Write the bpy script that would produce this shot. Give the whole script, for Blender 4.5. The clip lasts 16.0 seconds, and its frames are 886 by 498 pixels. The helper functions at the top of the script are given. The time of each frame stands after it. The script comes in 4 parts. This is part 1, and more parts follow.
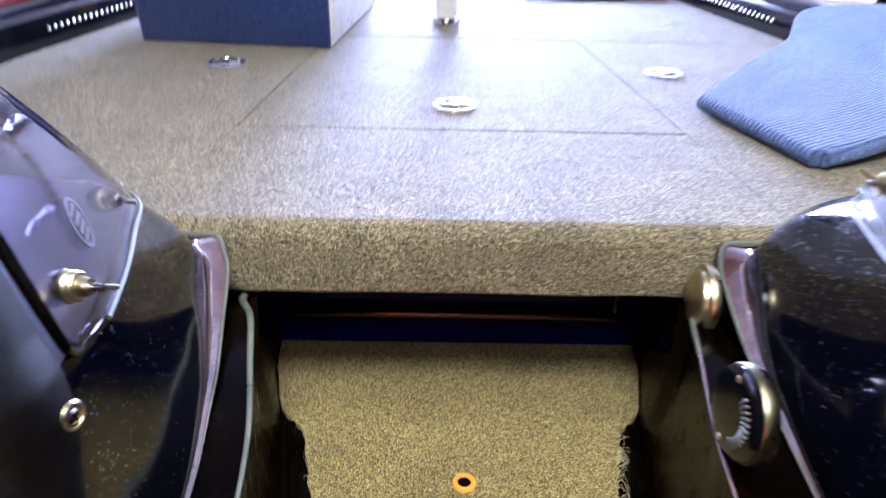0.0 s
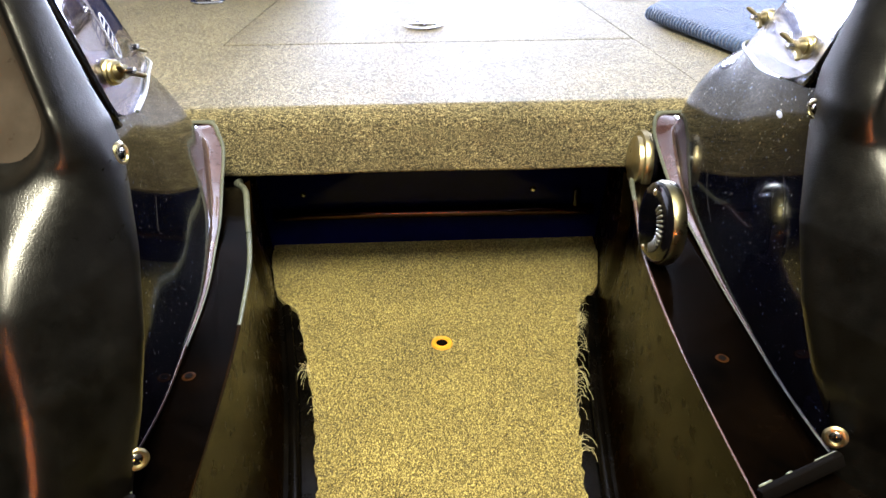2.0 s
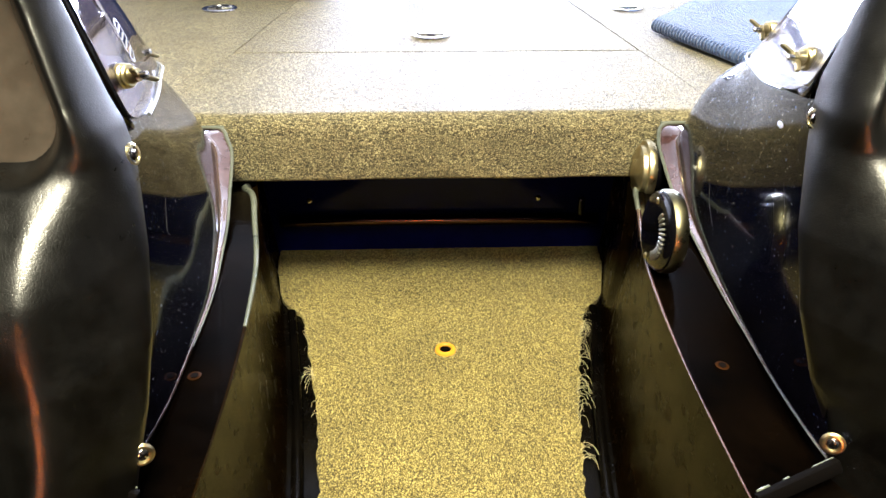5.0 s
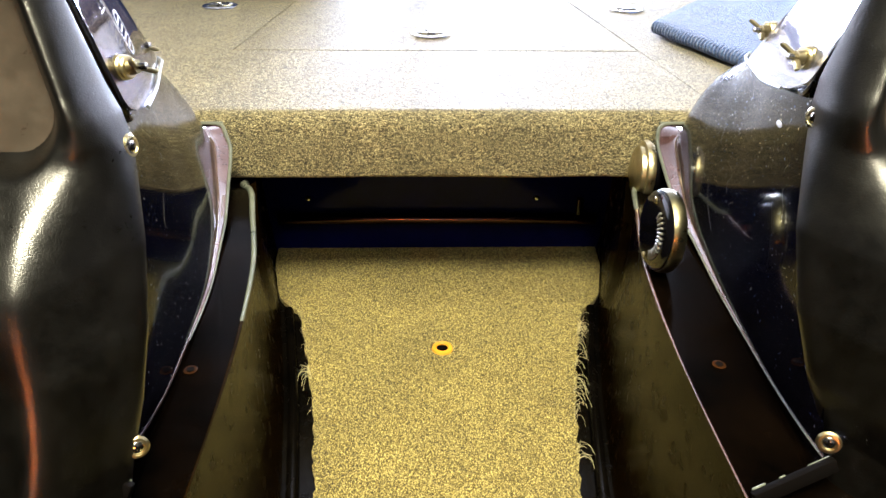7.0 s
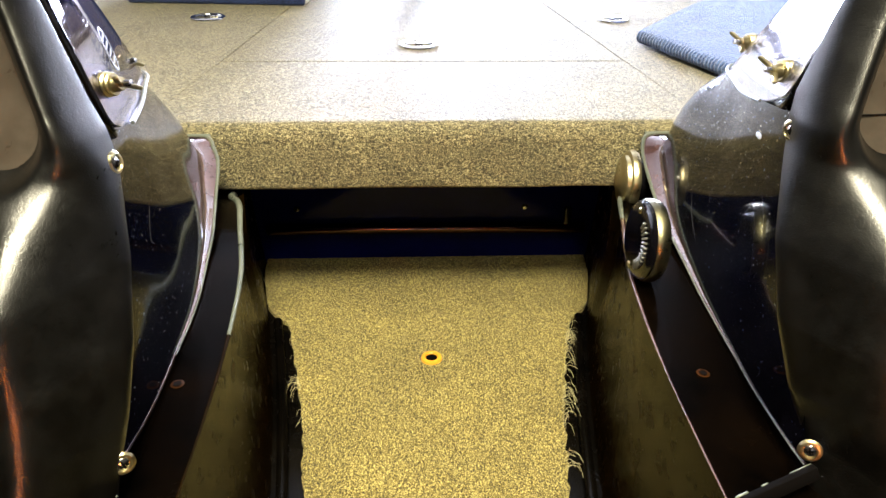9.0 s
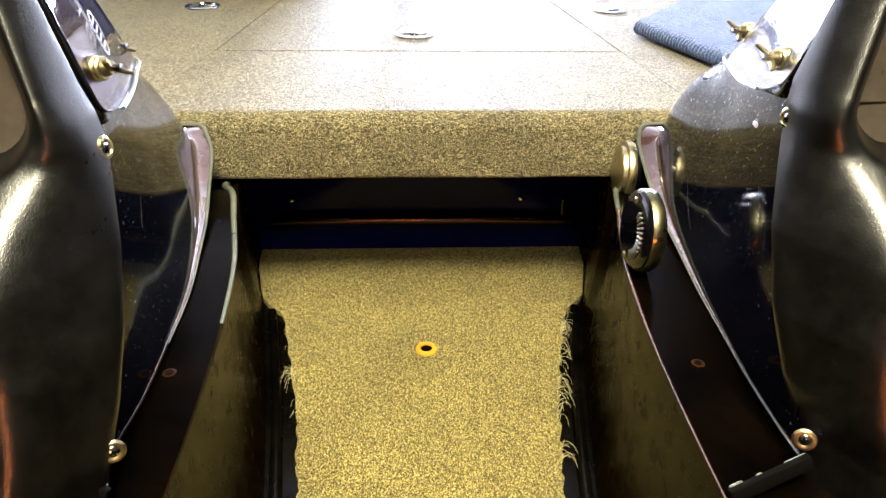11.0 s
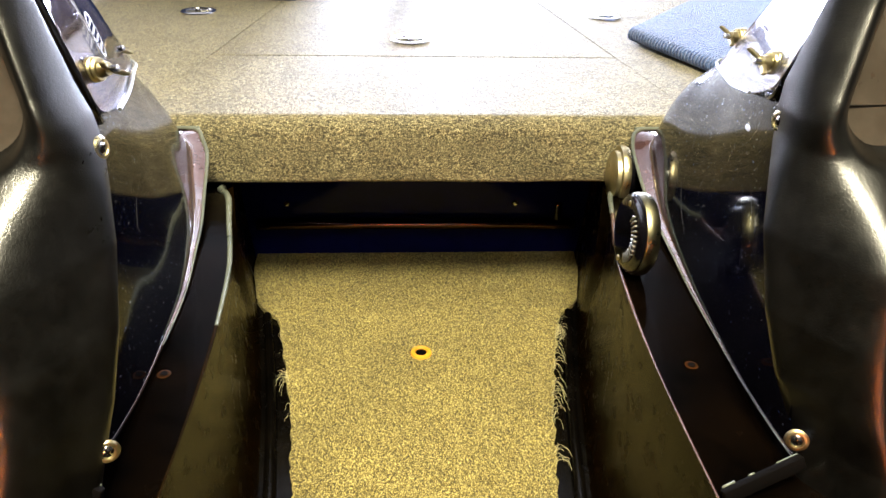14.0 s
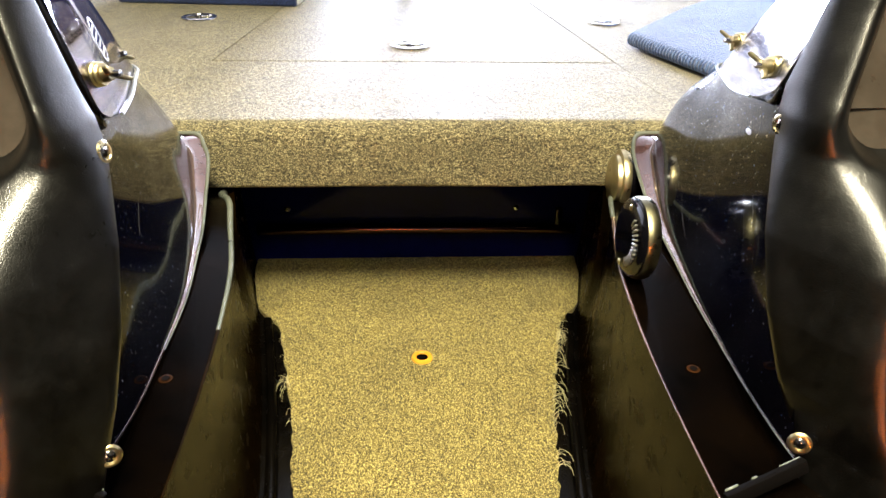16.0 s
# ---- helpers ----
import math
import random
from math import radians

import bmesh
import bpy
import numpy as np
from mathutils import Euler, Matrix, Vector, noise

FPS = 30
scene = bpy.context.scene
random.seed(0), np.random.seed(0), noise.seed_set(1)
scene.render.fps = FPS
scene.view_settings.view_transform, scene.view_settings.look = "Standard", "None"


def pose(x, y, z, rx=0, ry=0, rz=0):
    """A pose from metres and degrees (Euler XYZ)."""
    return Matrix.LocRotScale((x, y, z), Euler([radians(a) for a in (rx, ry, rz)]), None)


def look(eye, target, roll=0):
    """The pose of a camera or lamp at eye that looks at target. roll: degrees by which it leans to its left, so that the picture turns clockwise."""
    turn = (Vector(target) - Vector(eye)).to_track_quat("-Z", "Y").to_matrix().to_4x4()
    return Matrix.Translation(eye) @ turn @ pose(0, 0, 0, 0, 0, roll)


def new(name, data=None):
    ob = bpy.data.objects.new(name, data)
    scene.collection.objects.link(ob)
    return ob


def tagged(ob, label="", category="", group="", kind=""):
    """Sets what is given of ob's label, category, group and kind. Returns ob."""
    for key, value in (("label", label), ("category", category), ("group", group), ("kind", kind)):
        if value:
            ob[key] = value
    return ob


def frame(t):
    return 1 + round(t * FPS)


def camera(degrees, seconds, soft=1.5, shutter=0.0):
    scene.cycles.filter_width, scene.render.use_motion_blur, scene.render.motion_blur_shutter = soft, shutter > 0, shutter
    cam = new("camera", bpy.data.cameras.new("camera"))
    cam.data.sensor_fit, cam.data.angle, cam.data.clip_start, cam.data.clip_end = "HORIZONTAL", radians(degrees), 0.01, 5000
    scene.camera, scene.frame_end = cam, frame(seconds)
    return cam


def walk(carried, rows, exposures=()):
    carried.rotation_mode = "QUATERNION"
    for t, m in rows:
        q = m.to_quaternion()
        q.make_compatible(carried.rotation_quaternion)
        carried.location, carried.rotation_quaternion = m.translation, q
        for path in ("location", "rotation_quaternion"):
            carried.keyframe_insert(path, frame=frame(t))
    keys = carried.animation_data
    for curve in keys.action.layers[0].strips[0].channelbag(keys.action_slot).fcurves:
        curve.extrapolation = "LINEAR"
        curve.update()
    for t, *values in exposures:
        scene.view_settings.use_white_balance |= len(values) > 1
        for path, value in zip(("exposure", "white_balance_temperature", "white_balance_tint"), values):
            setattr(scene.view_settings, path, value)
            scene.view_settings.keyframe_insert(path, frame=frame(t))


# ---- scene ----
cam = camera(65.2, 16.0, 1.5, 0.5)
PATH = [
    (0, (-0.061, 0.458, 0.845), (-0.021, 2.214, -0.113), 1.6),
    (0.2, (-0.047, 0.374, 0.858), (0.01, 2.178, -0.004), -0.1),
    (0.5, (-0.04, 0.309, 0.856), (0.044, 2.136, 0.046), -0.5),
    (0.6, (-0.043, 0.306, 0.844), (0.056, 2.139, 0.049), -0.2),
    (0.9, (-0.04, 0.274, 0.826), (0.079, 2.114, 0.052), 0.2),
    (1, (-0.036, 0.263, 0.833), (0.073, 2.091, 0.031), -0.0),
    (1.2, (-0.037, 0.249, 0.802), (0.057, 2.033, -0.097), -0.2),
    (1.5, (-0.035, 0.257, 0.782), (0.041, 2.002, -0.193), -0.2),
    (2, (-0.037, 0.261, 0.775), (0.034, 1.982, -0.242), -0.4),
    (2.5, (-0.04, 0.256, 0.778), (0.025, 1.967, -0.254), -0.6),
    (3, (-0.041, 0.251, 0.779), (0.003, 1.964, -0.253), -1.0),
    (3.5, (-0.042, 0.251, 0.778), (-0.004, 1.967, -0.249), -0.7),
    (4, (-0.036, 0.252, 0.776), (0.018, 1.978, -0.234), 0.0),
    (6.5, (-0.035, 0.246, 0.774), (0.02, 1.985, -0.213), 0.1),
    (7, (-0.035, 0.248, 0.77), (0.025, 1.986, -0.218), 0.7),
    (7.5, (-0.033, 0.244, 0.778), (0.039, 1.986, -0.202), 1.2),
    (8, (-0.032, 0.242, 0.78), (0.045, 1.99, -0.188), 1.0),
    (8.5, (-0.031, 0.245, 0.778), (0.051, 1.993, -0.19), 0.8),
    (9, (-0.029, 0.246, 0.777), (0.055, 1.993, -0.193), 0.6),
    (11.5, (-0.027, 0.248, 0.77), (0.069, 1.984, -0.218), 1.0),
    (12, (-0.026, 0.248, 0.773), (0.071, 1.988, -0.21), 0.4),
    (12.5, (-0.023, 0.248, 0.776), (0.086, 1.994, -0.192), 0.2),
    (13, (-0.023, 0.249, 0.772), (0.09, 1.999, -0.189), 0.5),
    (13.5, (-0.024, 0.254, 0.764), (0.09, 1.993, -0.217), 1.1),
    (14, (-0.027, 0.243, 0.768), (0.082, 1.989, -0.202), 1.3),
    (14.5, (-0.029, 0.243, 0.764), (0.079, 1.991, -0.203), 1.9),
    (15, (-0.027, 0.239, 0.768), (0.078, 1.989, -0.194), 1.7),
    (15.5, (-0.027, 0.239, 0.767), (0.081, 1.991, -0.193), 1.4),
    (16, (-0.029, 0.242, 0.767), (0.081, 1.995, -0.189), 1.2),
]
EXPOSURES = [(0.0, 0.25, 4800, 38), (0.6, 0.0, 4800, 38), (0.9, -0.26, 4950, 38), (1.2, -0.3, 5200, 34), (1.6, 0.15, 5700, 24), (2.0, 0.48, 5720, 21), (2.5, 0.68, 5740, 20), (3.5, 0.72, 5740, 20), (7.0, 0.64, 5850, 20), (9.0, 0.58, 5920, 20), (16.0, 0.6, 5980, 20)]
walk(cam, [(t, look(eye, target, roll)) for t, eye, target, roll in PATH], EXPOSURES)

# ---- light ----
world = bpy.data.worlds.new("world")
scene.world = world
world.use_nodes = True
wn = world.node_tree.nodes
sky = wn.new("ShaderNodeTexSky")
sky.sky_type, sky.sun_disc, sky.sun_elevation, sky.sun_rotation = "NISHITA", False, radians(60), radians(84)
world.node_tree.links.new(sky.outputs[0], wn["Background"].inputs[0])
wn["Background"].inputs[1].default_value = 0.15


def area(name, eye, target, sx, sy, watts, colour):
    data = bpy.data.lights.new(name, "AREA")
    data.shape, data.size, data.size_y, data.energy, data.color = "RECTANGLE", sx, sy, watts, colour
    ob = new(name, data)
    ob.matrix_world = look(eye, target)
    return ob


sun = bpy.data.lights.new("sun", "SUN")
sun.energy, sun.angle, sun.color = 5.0, radians(0.5), (1.0, 0.95, 0.88)
new("sun", sun).matrix_world = look((9, 11.5, 16), (0, 10.5, 0))
area("doorway_daylight", (-0.10, 6.88, 1.05), (0.0, 1.0, 0.45), 1.0, 1.1, 900, (0.82, 0.89, 1.0))
area("doorway_sky", (0.75, 6.95, 1.25), (0.4, 1.0, 0.8), 3.4, 1.8, 330, (0.82, 0.89, 1.0))
area("ceiling_tube_glow", (0.06, 0.42, 2.56), (0.06, 0.421, 0.0), 0.16, 1.3, 50, (1.0, 0.92, 0.58))
# two unseen lamps added for the highlights on the dash knee and rim
area("rear_highlight_lamp", (0.02, -0.28, 2.66), (0.02, -0.05, 0.6), 0.70, 0.54, 96, (1.0, 0.92, 0.55))
area("far_highlight_lamp", (0.02, -1.05, 2.45), (0.02, -0.4, 0.6), 0.38, 0.11, 15, (1.0, 0.92, 0.55))

# ---- materials ----


def material(name, colour, rough=0.5, metal=0.0, coat=0.0):
    m = bpy.data.materials.new(name)
    m.use_nodes = True
    b = m.node_tree.nodes["Principled BSDF"]
    b.inputs["Base Color"].default_value = (*colour, 1)
    b.inputs["Roughness"].default_value = rough
    b.inputs["Metallic"].default_value = metal
    b.inputs["Coat Weight"].default_value = coat
    b.inputs["Coat Roughness"].default_value = 0.04
    return m


def put_node(m, kind, **inputs):
    n = m.node_tree.nodes.new(kind)
    for key, value in inputs.items():
        n.inputs[key.replace("_", " ")].default_value = value
    return n


def wire(m, a, b):
    m.node_tree.links.new(a, b)


def bsdf(m):
    return m.node_tree.nodes["Principled BSDF"]


def coords(m):
    return put_node(m, "ShaderNodeNewGeometry").outputs["Position"]


def ramp(m, source, stops):
    n = put_node(m, "ShaderNodeValToRGB")
    e = n.color_ramp.elements
    while len(e) < len(stops):
        e.new(0.5)
    for el, (pos, col) in zip(e, stops):
        el.position, el.color = pos, (*col, 1)
    wire(m, source, n.inputs[0])
    return n.outputs[0]


def noise_of(m, where, scale, detail=4.0, rough=0.6):
    n = put_node(m, "ShaderNodeTexNoise", Scale=scale, Detail=detail, Roughness=rough)
    wire(m, where, n.inputs["Vector"])
    return n.outputs[0]


def bump(m, height, strength, distance, after=None):
    n = put_node(m, "ShaderNodeBump", Strength=strength, Distance=distance)
    wire(m, height, n.inputs["Height"])
    if after:
        wire(m, after, n.inputs["Normal"])
    return n.outputs[0]


def mixed(m, factor, a, b, kind="MIX"):
    n = put_node(m, "ShaderNodeMix")
    n.data_type, n.blend_type = "RGBA", kind
    for value, socket in ((factor, n.inputs[0]), (a, n.inputs[6]), (b, n.inputs[7])):
        if isinstance(value, (int, float)):
            socket.default_value = value
        elif isinstance(value, tuple):
            socket.default_value = (*value, 1)
        else:
            wire(m, value, socket)
    return n.outputs[2]


def stretched(m, where, by):
    n = put_node(m, "ShaderNodeVectorMath")
    n.operation = "MULTIPLY"
    n.inputs[1].default_value = by
    wire(m, where, n.inputs[0])
    return n.outputs[0]


def carpet(name, dark, mid, light, scale=420.0, sheen=0.25, lift=0.003, grain=(1, 1, 1), clump=0.0, ribs=0.0):
    """Cut pile: single tufts, clumps brushed one way (grain), worn patches; ribs: spacing of woven rows."""
    m = material(name, mid, 0.95)
    p = coords(m)
    lie = stretched(m, p, grain)
    tuft = noise_of(m, lie, scale, 2.0, 0.75)
    tone = ramp(m, tuft, [(0.37, dark), (0.50, mid), (0.64, light)])
    worn = ramp(m, noise_of(m, p, 7.0, 6.0, 0.7), [(0.3, (0.74, 0.74, 0.74)), (0.7, (1.14, 1.14, 1.14))])
    tone = mixed(m, 1.0, tone, worn, "MULTIPLY")
    height = tuft
    if clump:
        brushed = noise_of(m, stretched(m, p, tuple(g * g for g in grain)), scale * 0.42, 2.0, 0.6)
        tone = mixed(m, 1.0, tone, ramp(m, brushed, [(0.34, (1 - clump,) * 3), (0.58, (1 + clump * 0.35,) * 3)]), "MULTIPLY")
        height = mixed(m, 0.5, tuft, brushed)
    n = bump(m, noise_of(m, p, 90.0, 2.0), 0.3, 0.004)
    if ribs:
        wave = put_node(m, "ShaderNodeTexWave", Scale=0.314 / ribs, Distortion=1.6, Detail=1.0)
        wave.inputs["Detail Scale"].default_value = 4.0
        turn = put_node(m, "ShaderNodeVectorRotate")
        turn.inputs["Angle"].default_value = radians(66)
        wire(m, p, turn.inputs["Vector"])
        wire(m, turn.outputs[0], wave.inputs["Vector"])
        tone = mixed(m, 1.0, tone, ramp(m, wave.outputs[0], [(0.1, (0.62, 0.62, 0.66)), (0.7, (1.12, 1.12, 1.12))]), "MULTIPLY")
        n = bump(m, wave.outputs[0], 0.8, 0.003, n)
    wire(m, tone, bsdf(m).inputs["Base Color"])
    wire(m, bump(m, height, 1.0, lift, n), bsdf(m).inputs["Normal"])
    bsdf(m).inputs["Sheen Weight"].default_value = sheen
    bsdf(m).inputs["Sheen Roughness"].default_value = 0.45
    return m


def flake(name):
    m = material(name, (0.004, 0.004, 0.006), 0.12, 0.0, 0.36)
    bsdf(m).inputs["Coat IOR"].default_value = 1.28
    p = coords(m)
    v = put_node(m, "ShaderNodeTexVoronoi", Scale=620.0)
    wire(m, p, v.inputs["Vector"])
    sep = put_node(m, "ShaderNodeSeparateColor")
    wire(m, v.outputs["Color"], sep.inputs[0])
    speck = ramp(m, sep.outputs[0], [(0.0, (0, 0, 0)), (0.982, (0, 0, 0)), (0.988, (1, 1, 1))])
    hue = ramp(m, sep.outputs[1], [(0.0, (0.25, 0.45, 0.9)), (0.6, (0.7, 0.75, 0.85)), (1.0, (0.95, 0.9, 0.8))])
    wire(m, mixed(m, speck, (0.002, 0.002, 0.004), hue), bsdf(m).inputs["Base Color"])
    bsdf(m).inputs["Specular IOR Level"].default_value = 0.05
    wire(m, speck, bsdf(m).inputs["Metallic"])
    dust = ramp(m, noise_of(m, p, 14.0, 8.0, 0.7), [(0.35, (0.015,) * 3), (0.8, (0.07,) * 3)])
    wire(m, dust, bsdf(m).inputs["Coat Roughness"])
    wire(m, bump(m, noise_of(m, p, 9.0, 3.0), 0.06, 0.004), bsdf(m).inputs["Coat Normal"])
    return m


def grained(name, colour, rough, scale=260.0, strength=0.35):
    m = material(name, colour, rough)
    p = coords(m)
    v = put_node(m, "ShaderNodeTexVoronoi", Scale=scale)
    v.feature = "DISTANCE_TO_EDGE"
    bent = put_node(m, "ShaderNodeVectorMath")
    wire(m, p, bent.inputs[0])
    wobble = put_node(m, "ShaderNodeTexNoise", Scale=60.0)
    wire(m, p, wobble.inputs["Vector"])
    small = put_node(m, "ShaderNodeVectorMath")
    small.operation = "SCALE"
    small.inputs["Scale"].default_value = 0.008
    wire(m, wobble.outputs["Color"], small.inputs[0])
    wire(m, small.outputs[0], bent.inputs[1])
    wire(m, bent.outputs[0], v.inputs["Vector"])
    edge = ramp(m, v.outputs["Distance"], [(0.0, (0, 0, 0)), (0.12, (1, 1, 1))])
    creases = bump(m, noise_of(m, p, 130.0, 6.0, 0.75), strength, 0.0012)
    relief = bump(m, edge, strength, 0.0006, creases)
    wire(m, relief, bsdf(m).inputs["Normal"])
    wire(m, relief, bsdf(m).inputs["Coat Normal"])
    scuff = noise_of(m, p, 22.0, 9.0, 0.75)
    wire(m, ramp(m, scuff, [(0.35, (rough * 0.75,) * 3), (0.7, (min(1, rough * 1.4),) * 3)]), bsdf(m).inputs["Roughness"])
    tone = tuple(min(1, c * 1.7 + 0.0008) for c in colour)
    wire(m, ramp(m, scuff, [(0.45, colour), (0.8, tone)]), bsdf(m).inputs["Base Color"])
    return m


def glossy(name, colour, rough, stain, metal=0.0):
    m = material(name, colour, rough, metal)
    p = coords(m)
    n = noise_of(m, p, 11.0, 8.0, 0.7)
    wire(m, ramp(m, n, [(0.35, colour), (0.75, stain)]), bsdf(m).inputs["Base Color"])
    wire(m, ramp(m, noise_of(m, p, 35.0, 6.0), [(0.3, (rough * 0.7,) * 3), (0.8, (min(1, rough * 1.8),) * 3)]), bsdf(m).inputs["Roughness"])
    wire(m, bump(m, noise_of(m, p, 18.0, 4.0), 0.12, 0.003), bsdf(m).inputs["Normal"])
    return m


OLIVE = carpet("olive_carpet", (0.012, 0.008, 0.001), (0.20, 0.148, 0.024), (0.80, 0.66, 0.22), 730.0, 0.10, 0.005, (1.0, 0.62, 1.0), 0.36)
DECK = carpet("deck_carpet", (0.010, 0.008, 0.002), (0.18, 0.147, 0.066), (0.62, 0.54, 0.31), 640.0, 0.10, 0.006, (0.75, 1.0, 1.0), 0.70)
bsdf(DECK).inputs["Roughness"].default_value = 0.75
NAVY = carpet("navy_carpet", (0.006, 0.012, 0.055), (0.012, 0.028, 0.115), (0.03, 0.055, 0.20), 300.0)
SKYBLUE = carpet("blue_carpet", (0.012, 0.028, 0.095), (0.055, 0.11, 0.28), (0.18, 0.29, 0.52), 330.0, 0.25, 0.004, (1, 1, 1), 0.0, 0.011)
FLAKE = flake("metalflake_gelcoat")
LEATHER = grained("grained_black_vinyl", (0.0010, 0.0009, 0.0006), 0.36, 340.0, 0.11)
bsdf(LEATHER).inputs["Specular IOR Level"].default_value = 0.40
bsdf(LEATHER).inputs["Coat Weight"].default_value = 0.8
bsdf(LEATHER).inputs["Coat Roughness"].default_value = 0.22
bsdf(LEATHER).inputs["Coat IOR"].default_value = 1.6
PANEL = grained("brown_black_dash_plastic", (0.042, 0.033, 0.025), 0.34, 700.0, 0.05)
LINER = glossy("dark_liner_gelcoat", (0.0040, 0.0020, 0.0003), 0.20, (0.012, 0.0056, 0.0008))
bsdf(LINER).inputs["Specular IOR Level"].default_value = 0.025
BLACK = glossy("black_gelcoat", (0.002, 0.002, 0.003), 0.10, (0.005, 0.0045, 0.006))
RUBBER = glossy("black_rubber", (0.0008, 0.0007, 0.0006), 0.20, (0.004, 0.003, 0.002))
bsdf(RUBBER).inputs["Specular IOR Level"].default_value = 0.25
LIP = glossy("worn_flange_gelcoat", (0.040, 0.018, 0.018), 0.10, (0.17, 0.10, 0.10))
bsdf(LIP).inputs["Coat Weight"].default_value = 1.0
bsdf(LIP).inputs["Coat IOR"].default_value = 1.8
EDGE = glossy("pale_fibreglass_edge", (0.07, 0.082, 0.066), 0.36, (0.19, 0.20, 0.15))
BRASS = glossy("tarnished_brass", (0.60, 0.53, 0.32), 0.30, (0.36, 0.29, 0.15), 1.0)
AGED = glossy("aged_dull_brass", (0.26, 0.24, 0.15), 0.30, (0.12, 0.11, 0.06), 1.0)
STEEL = glossy("polished_steel", (0.72, 0.71, 0.68), 0.16, (0.5, 0.48, 0.44), 1.0)
GUNMETAL = glossy("dull_dark_metal", (0.16, 0.16, 0.14), 0.35, (0.30, 0.29, 0.25), 0.8)
WHITE = glossy("white_enamel", (0.78, 0.76, 0.70), 0.3, (0.6, 0.57, 0.5))
YELLOW = glossy("orange_plastic", (0.85, 0.42, 0.02), 0.35, (0.75, 0.30, 0.02))
RED = glossy("red_plastic", (0.50, 0.045, 0.02), 0.4, (0.62, 0.09, 0.03))
THREAD = material("pale_carpet_thread", (0.62, 0.55, 0.30), 0.8)
PINK = glossy("magenta_plastic", (0.62, 0.03, 0.16), 0.4, (0.7, 0.08, 0.2))
AMBER = glossy("yellow_label", (0.80, 0.52, 0.03), 0.5, (0.8, 0.42, 0.03))
PLASTER = glossy("white_plaster", (0.78, 0.77, 0.75), 0.85, (0.66, 0.65, 0.62))
DIM = glossy("dark_workshop_wall", (0.012, 0.010, 0.007), 0.9, (0.022, 0.017, 0.011))
CONCRETE = glossy("workshop_concrete", (0.26, 0.25, 0.23), 0.8, (0.15, 0.14, 0.13))
DRIVE = glossy("pale_concrete", (0.60, 0.58, 0.54), 0.85, (0.48, 0.46, 0.43))
PINE = glossy("varnished_pine", (0.72, 0.42, 0.09), 0.4, (0.55, 0.29, 0.06))
TRIM = glossy("polished_dark_trim", (0.10, 0.06, 0.05), 0.12, (0.04, 0.025, 0.03), 1.0)
# near-black: shade inside holes and deck seams as colour, also the dull black strip
HOLE = material("dull_black_and_gap_shade", (0.002, 0.0015, 0.0015), 0.9)
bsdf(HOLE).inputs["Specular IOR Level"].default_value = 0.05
SATIN = glossy("satin_black_ledge", (0.0003, 0.00025, 0.0002), 0.14, (0.003, 0.0016, 0.0008))
bsdf(SATIN).inputs["Specular IOR Level"].default_value = 0.02
# black gelcoat with the blue cast of the under-deck shade in its colour
NIGHT = glossy("black_gelcoat_blue_shade", (0.002, 0.004, 0.055), 0.12, (0.003, 0.005, 0.085))
bsdf(NIGHT).inputs["Specular IOR Level"].default_value = 0.12
RUST = glossy("rusty_stain", (0.030, 0.009, 0.001), 0.9, (0.016, 0.006, 0.001))
bsdf(RUST).inputs["Specular IOR Level"].default_value = 0.05
MARK = material("faint_grey_print", (0.07, 0.07, 0.08), 0.5)

def acrylic(name, colour, clear, scuff):
    m = material(name, colour, 0.03)
    bsdf(m).inputs["Transmission Weight"].default_value = clear
    bsdf(m).inputs["IOR"].default_value = 1.25
    wire(m, ramp(m, noise_of(m, coords(m), 30.0, 8.0, 0.75), [(0.4, (0.0,) * 3), (0.85, (scuff,) * 3)]), bsdf(m).inputs["Roughness"])
    return m


# one acrylic in two tones: daylight whitening is put into the starboard copy
ACRYLIC = acrylic("clear_acrylic_shaded", (0.62, 0.59, 0.70), 1.0, 0.05)
ACRYLIC_DAYLIT = acrylic("clear_acrylic_daylit", (0.88, 0.86, 0.90), 0.94, 0.16)

# ---- mesh helpers ----


def finish(bm, smooth=None):
    bmesh.ops.recalc_face_normals(bm, faces=bm.faces)
    if smooth is not None:
        for f in bm.faces:
            f.smooth = True
        for e in bm.edges:
            if len(e.link_faces) == 2 and e.calc_face_angle(0) > radians(smooth):
                e.smooth = False


def part(name, bm, mat, parent=None, label="", smooth=40):
    finish(bm, smooth)
    me = bpy.data.meshes.new(name)
    bm.to_mesh(me)
    bm.free()
    me.materials.append(mat)
    ob = new(name, me)
    if parent:
        ob.parent = parent
    if label:
        ob["label"] = label
    return ob


def thing(name, label, category, group="", kind="", at=(0, 0, 0)):
    ob = new(name)
    ob.location = at
    return tagged(ob, label, category, group, kind)


def box_bm(x0, x1, y0, y1, z0, z1, bevel=0.0, seg=2):
    bm = bmesh.new()
    bmesh.ops.create_cube(bm, size=1, matrix=Matrix.LocRotScale(((x0 + x1) / 2, (y0 + y1) / 2, (z0 + z1) / 2), None, (abs(x1 - x0), abs(y1 - y0), abs(z1 - z0))))
    if bevel:
        bmesh.ops.bevel(bm, geom=bm.edges[:], offset=bevel, segments=seg, profile=0.5, affect="EDGES")
    return bm


